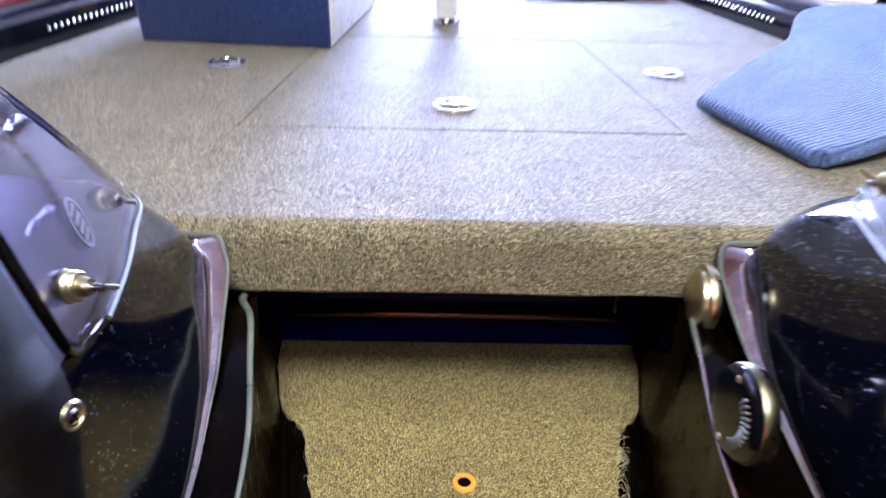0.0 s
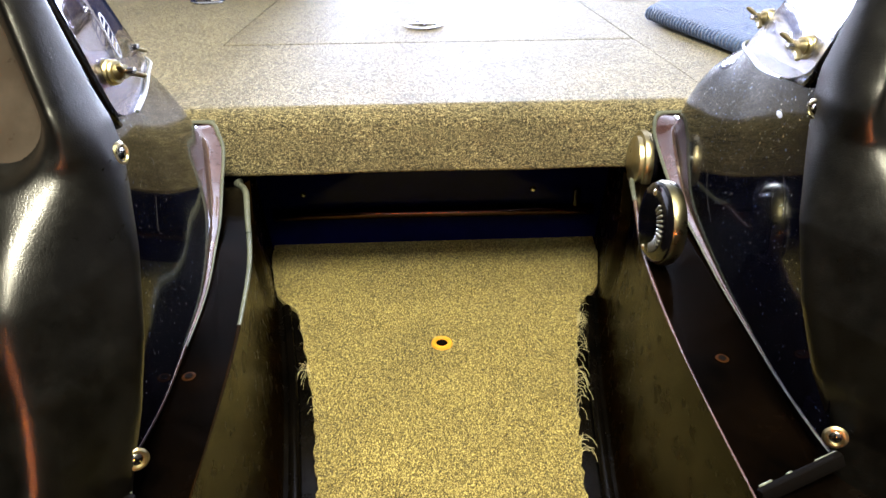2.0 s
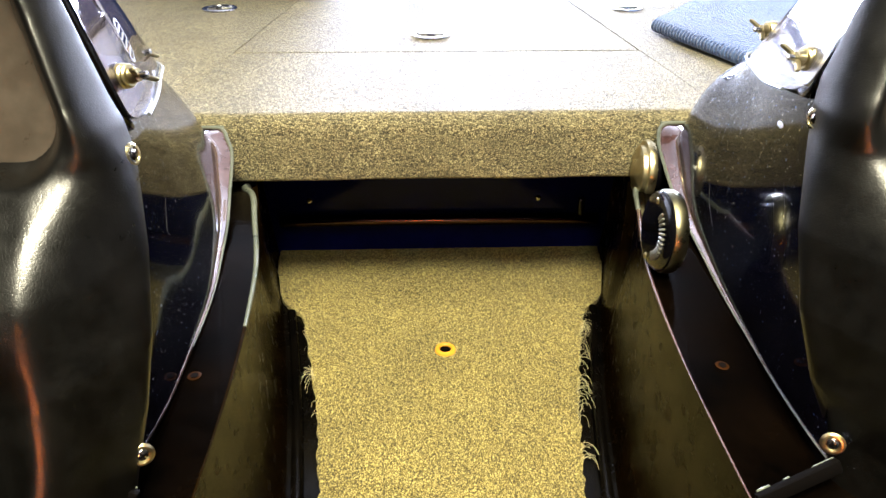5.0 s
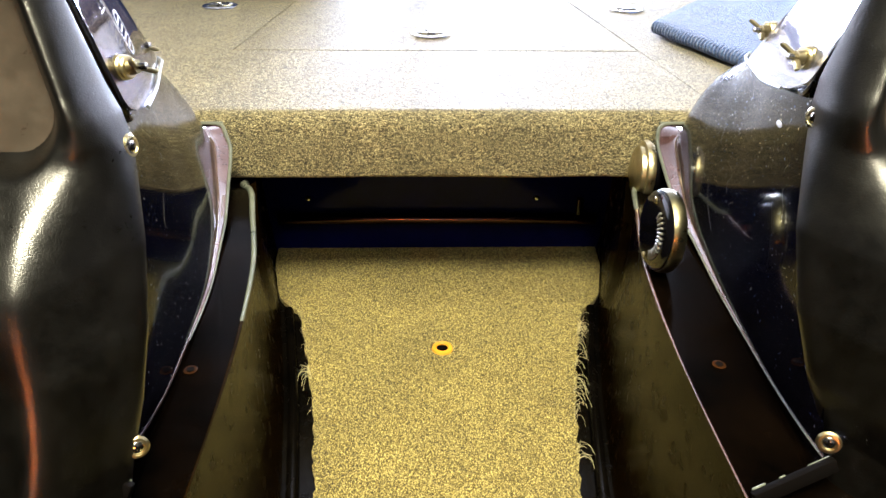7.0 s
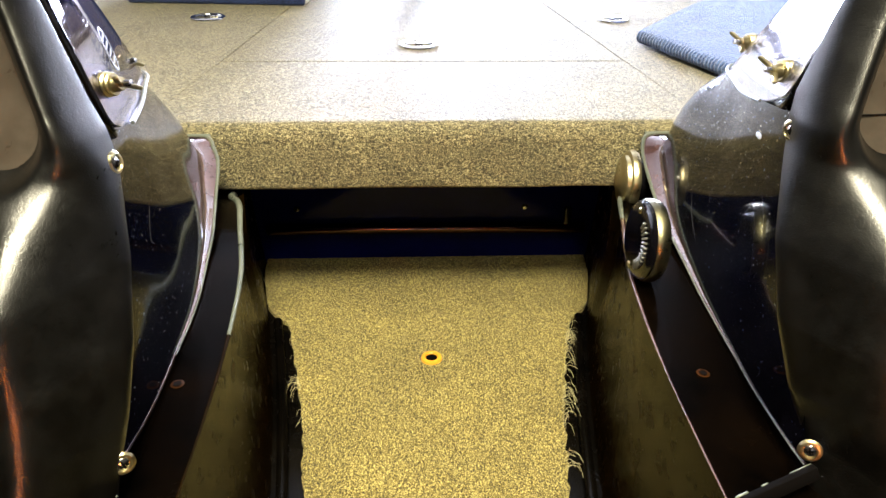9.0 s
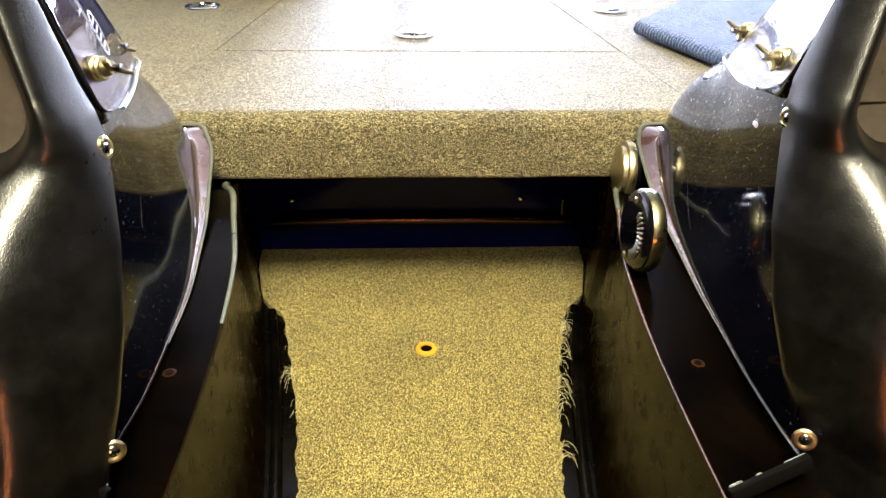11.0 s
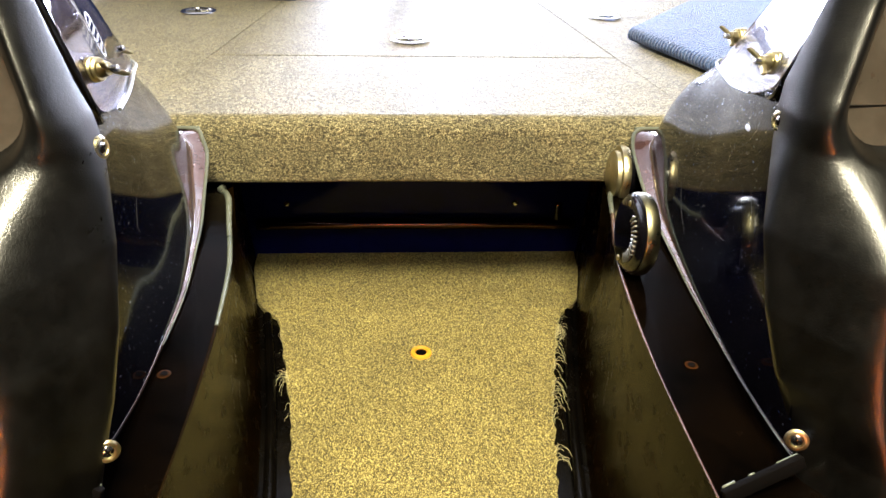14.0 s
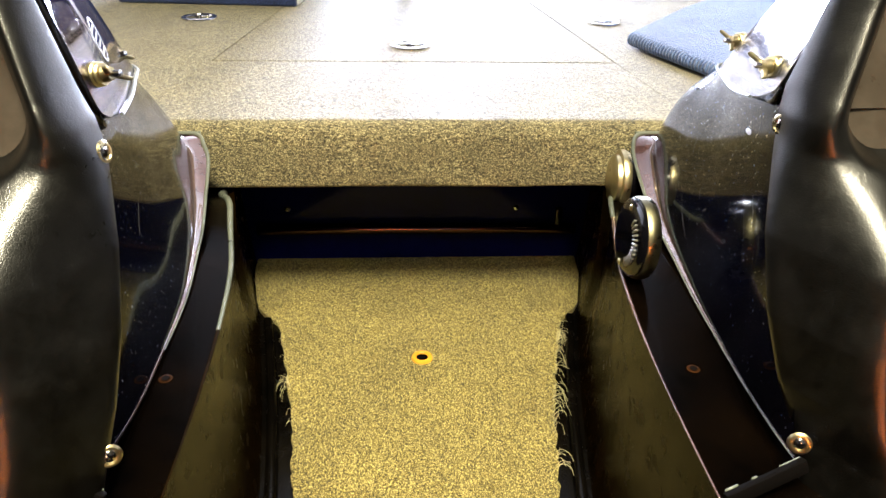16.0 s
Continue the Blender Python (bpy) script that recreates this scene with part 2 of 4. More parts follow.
def prism_bm(outline, z0, z1, bevel=0.0, seg=2):
    bm = bmesh.new()
    lo = [bm.verts.new((x, y, z0)) for x, y in outline]
    hi = [bm.verts.new((x, y, z1)) for x, y in outline]
    bm.faces.new(lo[::-1])
    top = bm.faces.new(hi)
    n = len(outline)
    for i in range(n):
        bm.faces.new((lo[i], lo[(i + 1) % n], hi[(i + 1) % n], hi[i]))
    if bevel:
        bmesh.ops.bevel(bm, geom=list(top.edges), offset=bevel, segments=seg, profile=0.5, affect="EDGES")
    return bm


def turned_bm(profile, seg=32, m=None, closed=False):
    """A body of revolution about z from (radius, z) pairs."""
    bm = bmesh.new()
    rings = []
    for r, z in profile:
        if r < 1e-6:
            rings.append([bm.verts.new((0, 0, z))])
        else:
            rings.append([bm.verts.new((r * math.cos(2 * math.pi * k / seg), r * math.sin(2 * math.pi * k / seg), z)) for k in range(seg)])
    pairs = list(zip(rings, rings[1:]))
    if closed:
        pairs.append((rings[-1], rings[0]))
    for a, b in pairs:
        for k in range(seg):
            j = (k + 1) % seg
            if len(a) == 1 and len(b) == 1:
                continue
            if len(a) == 1:
                bm.faces.new((a[0], b[j], b[k]))
            elif len(b) == 1:
                bm.faces.new((a[k], a[j], b[0]))
            else:
                bm.faces.new((a[k], a[j], b[j], b[k]))
    if m:
        bmesh.ops.transform(bm, matrix=m, verts=bm.verts)
    return bm


def grid_bm(rows, cols, fn, thick=0.0):
    bm = bmesh.new()
    vs = [[bm.verts.new(fn(i / rows, j / cols)) for j in range(cols + 1)] for i in range(rows + 1)]
    for i in range(rows):
        for j in range(cols):
            bm.faces.new((vs[i][j], vs[i][j + 1], vs[i + 1][j + 1], vs[i + 1][j]))
    if thick:
        bmesh.ops.recalc_face_normals(bm, faces=bm.faces)
        bmesh.ops.solidify(bm, geom=bm.faces[:], thickness=thick)
    return bm


def spline(points, s):
    """A smooth curve through the points, s from 0 to 1."""
    n = len(points) - 1
    f = min(max(s, 0), 1) * n
    i = min(int(f), n - 1)
    u = f - i
    p = [Vector(points[min(max(i + k, 0), n)]) for k in (-1, 0, 1, 2)]
    return 0.5 * (2 * p[1] + (p[2] - p[0]) * u + (2 * p[0] - 5 * p[1] + 4 * p[2] - p[3]) * u * u + (3 * p[1] - p[0] - 3 * p[2] + p[3]) * u ** 3)


def tube_bm(path, radius, seg=10, steps=40):
    """A round bar along the points; radius: a number or a function of s."""
    bm = bmesh.new()
    rings = []
    for k in range(steps + 1):
        s = k / steps
        p = spline(path, s)
        d = (spline(path, min(1, s + 0.01)) - spline(path, max(0, s - 0.01))).normalized()
        a = d.cross(Vector((0, 0, 1)) if abs(d.z) < 0.9 else Vector((1, 0, 0))).normalized()
        b = d.cross(a)
        r = radius(s) if callable(radius) else radius
        rings.append([bm.verts.new(p + r * (math.cos(2 * math.pi * q / seg) * a + math.sin(2 * math.pi * q / seg) * b)) for q in range(seg)])
    for a, b in zip(rings, rings[1:]):
        for q in range(seg):
            bm.faces.new((a[q], a[(q + 1) % seg], b[(q + 1) % seg], b[q]))
    bm.faces.new(rings[0][::-1])
    bm.faces.new(rings[-1])
    return bm


def facing(at, way):
    """The pose that turns z towards way."""
    return Matrix.Translation(at) @ Vector(way).to_track_quat("Z", "Y").to_matrix().to_4x4()


def joined(*bms):
    out = bms[0]
    for b in bms[1:]:
        me = bpy.data.meshes.new("scratch")
        b.to_mesh(me)
        out.from_mesh(me)
        b.free()
        bpy.data.meshes.remove(me)
    return out


# ---- the workshop round the boat ----
ROOM_X, ROOM_Y0, ROOM_Y1, GROUND, CEIL = 3.3, -3.2, 7.0, -0.75, 2.75
tagged(part("driveway", box_bm(-8, 9, ROOM_Y1 + 0.12, 60, GROUND - 0.1, GROUND + 0.01), DRIVE), "pale sunlit concrete driveway outside the doorway", "driveway", kind="structure")
tagged(part("ground", box_bm(-60, 60, -60, 120, GROUND - 0.2, GROUND), CONCRETE), "worn grey concrete floor under the boat", "floor", kind="structure")
MID = 2.2
tagged(part("ceiling_rear", box_bm(-ROOM_X - 0.12, ROOM_X + 0.12, ROOM_Y0 - 0.12, MID, CEIL, CEIL + 0.1), DIM), "dark boarded workshop ceiling", "ceiling", kind="structure")
# unseen paler ceiling half, added to bounce daylight onto flange and shells
tagged(part("ceiling_reflector", box_bm(-ROOM_X - 0.12, ROOM_X + 0.12, MID, ROOM_Y1 + 0.12, CEIL, CEIL + 0.1), CONCRETE), "unseen grey ceiling added to reflect daylight", "ceiling", kind="structure")
for tag, x0, x1 in (("west", -ROOM_X - 0.12, -ROOM_X), ("east", ROOM_X, ROOM_X + 0.12)):
    tagged(part(f"wall_{tag}", box_bm(x0, x1, MID, ROOM_Y1, GROUND, CEIL), PLASTER), "white plaster workshop wall", "wall", kind="structure")
    tagged(part(f"wall_{tag}_rear", box_bm(x0, x1, ROOM_Y0, MID, GROUND, CEIL), DIM), "dark brown boarded workshop wall", "wall", kind="structure")
tagged(part("wall_south", box_bm(-ROOM_X, ROOM_X, ROOM_Y0 - 0.12, ROOM_Y0, GROUND, CEIL), DIM), "dark brown workshop wall", "wall", kind="structure")
# the doorway is 4.4 m wide and reaches 2.3 m above the deck's keel line
wall_n = joined(box_bm(-ROOM_X, -1.5, ROOM_Y1, ROOM_Y1 + 0.12, GROUND, CEIL), box_bm(2.9, ROOM_X, ROOM_Y1, ROOM_Y1 + 0.12, GROUND, CEIL), box_bm(-1.5, 2.9, ROOM_Y1, ROOM_Y1 + 0.12, 2.3, CEIL))
tagged(part("wall_north", wall_n, PLASTER), "white plaster wall with a wide open doorway", "wall", kind="structure")

# ---- the boat: floor, liner, deck ----
XW = [(-0.6, 0.200), (0.60, 0.205), (0.92, 0.232), (1.12, 0.262), (1.28, 0.292), (1.38, 0.313), (1.53, 0.352), (1.66, 0.362)]
XC = [(-0.6, 0.150), (0.60, 0.160), (0.91, 0.184), (1.10, 0.212), (1.28, 0.254), (1.34, 0.268), (1.362, 0.282), (1.385, 0.306), (1.41, 0.3215), (1.53, 0.349), (1.66, 0.359)]
# inner edge of the side ledges: along the boat, half width, height
LEDGE = [(1.335, 0.334, 0.282), (1.30, 0.328, 0.294), (1.235, 0.300, 0.312), (1.135, 0.276, 0.322), (1.01, 0.248, 0.325), (0.90, 0.235, 0.325), (0.80, 0.228, 0.325), (0.70, 0.225, 0.325), (0.60, 0.224, 0.325)]


def along(table, y):
    ys = [row[0] for row in table]
    return float(np.interp(y, ys, [row[1] for row in table]))


tagged(part("floor", prism_bm([(-1.125, -1.78), (1.125, -1.78), (1.125, 1.68), (-1.125, 1.68)], -0.03, -0.006), RUBBER), "black moulded cockpit floor under the carpet", "floor", kind="structure")

random.seed(3)
ys = [(-0.6 + 2.25 * k / 220) for k in range(221)]


def carpet_edge(y, rag):
    w = along(XC, y)
    ragged = 0.0035 if 0.7 < y < 1.37 else 0.001
    return w + rag * random.uniform(-ragged, ragged)


outline = [(carpet_edge(y, 1.0), y) for y in ys] + [(-carpet_edge(y, 1.0), y) for y in reversed(ys)]
tagged(part("floor_carpet", prism_bm(outline, -0.004, 0.006), OLIVE, smooth=None), "olive-brown marine carpet with frayed cut edges", "carpet", kind="structure")

for sx, side in ((-1, "port"), (1, "starboard")):
    # upright inner wall from the floor to the ledge, and on to the bulkhead
    def lower_wall(u, v, sx=sx):
        y = 1.66 - u * 2.2
        if y > 1.30:
            top = (along(XW, y) + 0.012, 0.40)
            k = min(1, max(0, (y - 1.325) / 0.03))
            top = (top[0], 0.293 + (0.40 - 0.293) * k)
        else:
            pts = sorted((a, b, c) for a, b, c in LEDGE)
            top = (float(np.interp(y, [p[0] for p in pts], [p[1] for p in pts])) + 0.004, float(np.interp(y, [p[0] for p in pts], [p[2] for p in pts])) - 0.004)
        x0 = along(XW, y)
        x = x0 + (top[0] - x0) * v + 0.010 * math.sin(math.pi * v)
        return (sx * x, y, -0.01 + (top[1] + 0.01) * v)
    liner = thing(f"liner_{side}", "glossy dark brown-black moulded side liner", "boat liner", kind="structure")
    part("inner_wall", grid_bm(90, 14, lower_wall), LINER, liner)

    def ledge_top(u, v, sx=sx):
        s = spline([(x, y, z) for y, x, z in LEDGE], u)
        return (sx * (s.x + 0.2 * v), s.y, s.z + 0.004 * v)
    part("ledge", grid_bm(50, 6, ledge_top), SATIN, liner)
    path = [(sx * x, y, z) for y, x, z in LEDGE]
    # edging in two lengths: pale and thick forward, darker and thinner aft
    cut = 0.66 if sx < 0 else 0.36
    slim = 0.0022 if sx < 0 else 0.0034
    fore = [tuple(spline(path, cut * k / 12)) for k in range(13)]
    aft = [tuple(spline(path, cut + (1 - cut) * k / 20)) for k in range(21)]
    part("edging", tube_bm(fore, lambda s: 0.0066 + (slim - 0.0066) * s, 10, 40), EDGE, liner, "pale worn fibreglass edging")
    part("edging", tube_bm(aft, lambda s: slim + (0.0010 - slim) * min(1, s * 1.6), 10, 50), LIP if sx > 0 else LINER, liner, "dark reddish gelcoat edging" if sx > 0 else "dark brown aft length of the edging")
    # screw hole with a rusty ring on the ledge
    hx = sx * 0.264
    part("screw_hole", turned_bm([(0, 0.0006), (0.0038, 0.0006), (0.004, 0)], 16, pose(hx, 0.79, 0.3266)), HOLE, liner)
    part("rust_ring", turned_bm([(0.004, 0.0003), (0.0062, 0.0003), (0.0068, 0)], 16, pose(hx, 0.79, 0.3262)), RUST, liner)
    # raised rubber rib that runs in the uncarpeted gutter
    rib = [(sx * (along(XW, y) - 0.016), y, 0.0) for y in (1.365, 1.30, 1.2, 1.1, 1.0, 0.9, 0.8, 0.6)]
    part("gutter_rib", tube_bm(rib, 0.009, 10, 40), RUBBER, liner)

# bulkhead under the deck with a bright rounded moulding and two screws
bulk = thing("bulkhead", "black gelcoat bulkhead under the front deck", "bulkhead", kind="structure")
part("panel", box_bm(-0.42, 0.42, 1.60, 1.63, -0.02, 0.40, 0.004), NIGHT, bulk)
part("moulding", tube_bm([(-0.345, 1.592, 0.082), (-0.15, 1.590, 0.084), (0.1, 1.590, 0.083), (0.345, 1.592, 0.080)], 0.012, 16, 30), TRIM, bulk, "polished rounded dark metal moulding")
for x in (-0.279, 0.213):
    part("screw", turned_bm([(0, 0.004), (0.004, 0.0035), (0.007, 0)], 16, facing((x, 1.600, 0.127), (0, -1, 0))), STEEL, bulk)
part("side_clip", box_bm(0.300, 0.314, 1.585, 1.60, 0.09, 0.13, 0.003), BLACK, bulk)

# front deck
Z, LIPY = 0.41, 1.318
HULL = [(1.13, 1.318), (1.10, 2.2), (1.03, 2.62), (0.915, 3.40), (0.74, 4.05), (0.54, 4.56), (0.30, 4.92), (0.0, 5.08)]


def half_width(y):
    return float(np.interp(y, [p[1] for p in HULL], [p[0] for p in HULL]))


base_outline = [(x, y) for x, y in HULL] + [(-x, y) for x, y in reversed(HULL[:-1])]
deck = thing("front_deck", "olive-brown carpeted front deck with flush storage hatches", "boat deck", kind="structure")
# near-black base paints the shade seen down the hatch seams
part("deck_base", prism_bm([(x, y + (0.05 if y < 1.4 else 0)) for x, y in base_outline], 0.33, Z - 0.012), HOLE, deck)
SEAM = 0.0011


def seam_x(y):
    return 0.457 - (y - 1.40) * 0.078


def slab(name, outline, label="", bevel=0.0018):
    return part(name, prism_bm(outline, Z - 0.014, Z, bevel, 2), DECK, deck, label, None)


# rounded carpeted front edge: one profile drawn across the boat
def lip_piece(x0, x1, x0b, x1b, cut=True):
    back = [(1.735 - SEAM, Z - 0.014), (1.735 - SEAM, Z - 0.003), (1.735 - SEAM - 0.004, Z)] if cut else [(1.735, Z - 0.014), (1.735, Z - 0.003), (1.735, Z)]
    prof = back + [(1.725, Z), (1.715, Z), (1.60, Z), (1.45, Z), (1.365, Z), (1.355, Z)]
    prof += [(LIPY + 0.028 - 0.028 * math.sin(a), Z - 0.028 + 0.028 * math.cos(a)) for a in [k * math.pi / 2 / 8 for k in range(9)]]
    prof += [(LIPY - 0.001, 0.36), (LIPY, 0.33), (LIPY + 0.001, 0.305)]
    prof += [(LIPY + 0.008 - 0.007 * math.cos(a), 0.305 - 0.007 * math.sin(a)) for a in [k * math.pi / 2 / 4 for k in range(1, 5)]]
    prof += [(LIPY + 0.06, 0.298), (LIPY + 0.06, Z - 0.014)]
    bm = bmesh.new()
    cols = max(2, int((x1 - x0) / 0.02))
    rings = []
    for k in range(cols + 1):
        f = k / cols
        ring = []
        for y, z in prof:
            g = (y - LIPY) / (1.735 - LIPY)
            a, b = x0 + (x0b - x0) * g, x1 + (x1b - x1) * g
            x = a + (b - a) * f
            w = noise.noise(Vector((x * 9, y * 9, z * 9))) * 0.0016 if 0 < k < cols else 0
            ring.append(bm.verts.new((x, y + w, z + w * (0.6 if z < Z - 0.001 else 0))))
        rings.append(ring)
    n = len(prof)
    for a, b in zip(rings, rings[1:]):
        for q in range(n):
            bm.faces.new((a[q], a[(q + 1) % n], b[(q + 1) % n], b[q]))
    bm.faces.new(rings[0][::-1])
    bm.faces.new(rings[-1])
    return bm


sl, sb = seam_x(LIPY), seam_x(1.735)
part("deck_edge", lip_piece(-sl, sl, -sb, sb), DECK, deck)
part("deck_edge", lip_piece(sl + 0.0012, 1.12, sb + 0.0012, 1.11, False), DECK, deck)
part("deck_edge", lip_piece(-1.12, -sl - 0.0012, -1.11, -sb - 0.0012, False), DECK, deck)
Y0, Y1 = 1.735, 2.57
slab("hatch_lid", [(-seam_x(Y0) + SEAM, Y0 + SEAM), (seam_x(Y0) - SEAM, Y0 + SEAM), (seam_x(Y1) - SEAM, Y1 - 0.004), (-seam_x(Y1) + SEAM, Y1 - 0.004)])
for sx in (-1, 1):
    side = [(sx * (seam_x(Y0) + SEAM), Y0), (sx * half_width(Y0), Y0), (sx * half_width(2.2), 2.2), (sx * half_width(Y1), Y1 - SEAM), (sx * (seam_x(Y1) + SEAM), Y1 - SEAM)]
    slab("side_lid", side if sx > 0 else side[::-1], "", 0.0)
bow = [(-half_width(Y1), Y1 + 0.005), (half_width(Y1), Y1 + 0.005)] + [(x, y) for x, y in HULL if y > Y1 + 0.1] + [(-x, y) for x, y in reversed(HULL[:-1]) if y > Y1 + 0.1]
slab("bow_panel", bow)


def latch(x, y, turn):
    t = thing("hatch_latch", "round polished flush latch set in the deck carpet", "latch", "deck hatch latches", at=(x, y, Z))
    t.rotation_euler.z = radians(turn)
    part("rim", turned_bm([(0.047, 0), (0.0465, 0.003), (0.043, 0.005), (0.036, 0.0045), (0.034, 0.0015), (0.034, -0.002)], 40), STEEL, t)
    part("cup", turned_bm([(0.0355, 0.0008), (0.025, 0.0006), (0, 0.0005)], 32), GUNMETAL, t)
    part("handle", joined(box_bm(-0.028, 0.028, -0.006, 0.006, 0.001, 0.0065, 0.002), turned_bm([(0, 0.0075), (0.010, 0.007), (0.0115, 0.001)], 20)), STEEL, t)
    for k in (-1, 1):
        part("finger_slot", box_bm(k * 0.017 - 0.007, k * 0.017 + 0.007, 0.010, 0.022, 0.0008, 0.0028, 0.001), HOLE, t)


latch(-0.576, 2.21, 3)
latch(-0.012, 1.884, 0)
latch(0.520, 2.19, -3)

# pedestal post and drain ring
post = thing("pedestal_post", "cream painted seat pedestal post on the deck", "post", at=(-0.018, 2.785, Z))
part("pole", turned_bm([(0, 0), (0.034, 0), (0.034, 1.0), (0.031, 1.004), (0, 1.004)], 32), WHITE, post)
part("collar", turned_bm([(0.034, 0), (0.044, 0), (0.044, 0.018), (0.039, 0.024), (0.034, 0.024)], 32), STEEL, post)

ring = thing("drain_ring", "small bright orange plastic ring around a hole in the carpet", "drain ring", at=(0.0, 1.233, 0.006))
part("flange", turned_bm([(0.0105, 0.0), (0.0105, 0.003), (0.012, 0.0045), (0.0175, 0.0035), (0.0190, 0.0), ], 32, None, True), YELLOW, ring)
part("bore", turned_bm([(0, 0.0006), (0.0108, 0.0006)], 24), HOLE, ring)

# gunwales: black hull sides that rise above the deck
for sx, side in ((-1, "port"), (1, "starboard")):
    hull = thing(f"gunwale_{side}", "glossy black hull side rising above the deck", "gunwale", kind="structure")

    def hull_side(u, v, sx=sx):
        y = -1.8 + u * 6.88
        w = half_width(max(y, 1.318)) if y < 5.079 else 0.0
        prof = [(-0.004, -0.02), (0.0, 0.05), (0.006, 0.075), (0.03, 0.082), (0.046, 0.083), (0.052, 0.098), (0.072, 0.105), (0.16, 0.105), (0.17, 0.088), (0.17, -0.3), (0.10, -1.0)]
        f = v * (len(prof) - 1)
        i = min(int(f), len(prof) - 2)
        a, b = prof[i], prof[i + 1]
        dx, dz = a[0] + (b[0] - a[0]) * (f - i), a[1] + (b[1] - a[1]) * (f - i)
        k = 1.0 if y < 4.4 else max(0.0, 1 - (y - 4.4) / 0.68 * 0.6)
        return (sx * max(0.0, w + dx * k), y + dx * (1 - k) * 1.6, Z + dz)
    part("hull_side", grid_bm(130, 20, hull_side), BLACK, hull)
    # line of small pale studs along the gutter
    stud = None
    for (a, b, n) in (((1.105, 2.35), (1.085, 2.9), 22), ((1.02, 2.72), (0.935, 3.34), 24)):
        if (sx < 0) != (a[0] > 1.05):
            continue
        for k in range(n):
            f = k / (n - 1)
            yy = a[1] + (b[1] - a[1]) * f
            p = (sx * (half_width(yy) - 0.001), yy, Z + 0.046)
            bm = turned_bm([(0.0, 0.004), (0.006, 0.003), (0.007, 0.0)], 10, facing(p, (-sx, 0, 0.2)))
            if stud is None:
                stud = part("stud", bm, AGED, hull, "row of small pale metal studs")
            else:
                part("stud", bm, AGED, hull)

tagged(part("transom", box_bm(-1.29, 1.29, -1.86, -1.80, -0.55, Z + 0.10, 0.012), BLACK), "glossy black transom closing the boat's stern", "transom", kind="structure")
tagged(part("hull_bottom", prism_bm([(-1.10, -1.8), (1.10, -1.8), (1.06, 2.2), (0.85, 3.4), (0.45, 4.5), (0.0, 5.0), (-0.45, 4.5), (-0.85, 3.4), (-1.06, 2.2)], GROUND + 0.18, -0.05), BLACK), "black hull bottom resting on its cradle", "hull", kind="structure")
tagged(part("cradle", joined(box_bm(-0.9, 0.9, -0.9, -0.8, GROUND, GROUND + 0.19), box_bm(-0.8, 0.8, 2.6, 2.7, GROUND, GROUND + 0.19)), PINE), "low timber cradle under the hull", "cradle", kind="structure")

# ---- consoles ----
FLANGE_R = [(0.292, 0.648, 0.346), (0.295, 0.685, 0.340), (0.299, 0.749, 0.335), (0.305, 0.826, 0.332), (0.312, 0.925, 0.331), (0.320, 1.026, 0.335), (0.325, 1.101, 0.339), (0.331, 1.174, 0.349), (0.337, 1.262, 0.374), (0.342, 1.290, 0.3880), (0.350, 1.305, 0.3955), (0.366, 1.3115, 0.3975), (0.42, 1.313, 0.3980), (1.11, 1.313, 0.3980)]
FLANGE_L = [(0.274, 0.648, 0.346), (0.274, 0.688, 0.340), (0.273, 0.745, 0.335), (0.276, 0.82, 0.332), (0.281, 0.93, 0.331), (0.294, 1.035, 0.335), (0.302, 1.095, 0.339), (0.317, 1.178, 0.349), (0.328, 1.255, 0.374), (0.342, 1.290, 0.3880), (0.350, 1.305, 0.3955), (0.366, 1.3115, 0.3975), (0.42, 1.313, 0.3980), (1.11, 1.313, 0.3980)]
TOP = [(0.280, 0.745, 0.592), (0.283, 0.775, 0.590), (0.289, 0.815, 0.588), (0.300, 0.870, 0.586), (0.312, 0.920, 0.584), (0.328, 0.975, 0.581), (0.340, 1.015, 0.578), (0.352, 1.045, 0.574), (0.368, 1.070, 0.570), (0.388, 1.090, 0.566), (0.42, 1.110, 0.562), (0.47, 1.130, 0.558), (0.58, 1.150, 0.554), (1.10, 1.16, 0.550)]


def wing_bolt(name, at, way, parent, turn):
    """A bolt through the screen with washers, a round nut and a wing nut; way points out of the screen."""
    m = facing(at, way)
    b = part(name, turned_bm([(0, 0.027), (0.0028, 0.0265), (0.0028, 0), (0.010, 0), (0.010, -0.006), (0.006, -0.008), (0, -0.008)], 14, m), STEEL, parent)
    part("washer", turned_bm([(0.003, 0.001), (0.0115, 0.001), (0.0115, 0.003), (0.003, 0.003)], 20, m, True), STEEL, b)
    part("nut", joined(turned_bm([(0.003, 0.0035), (0.0095, 0.0035), (0.0105, 0.005), (0.0095, 0.0068), (0.003, 0.0068)], 18, m, True), turned_bm([(0.003, 0.0072), (0.009, 0.0072), (0.010, 0.009), (0.009, 0.0108), (0.003, 0.0108)], 18, m, True)), BRASS, b, "ribbed brass nut")
    wings = turned_bm([(0.003, 0.0112), (0.0068, 0.0112), (0.0055, 0.018), (0.003, 0.018)], 16, m, True)
    for s in (-1, 1):
        w = box_bm(s * 0.003, s * 0.0165, -0.0019, 0.0019, 0.0125, 0.0185, 0.0017)
        for v in w.verts:
            v.co.z += abs(v.co.x) * 0.5
        bmesh.ops.transform(w, matrix=m @ pose(0, 0, 0, 0, 0, turn), verts=w.verts)
        wings = joined(wings, w)
    part("wing_nut", wings, BRASS, b, "dull brass wing nut")


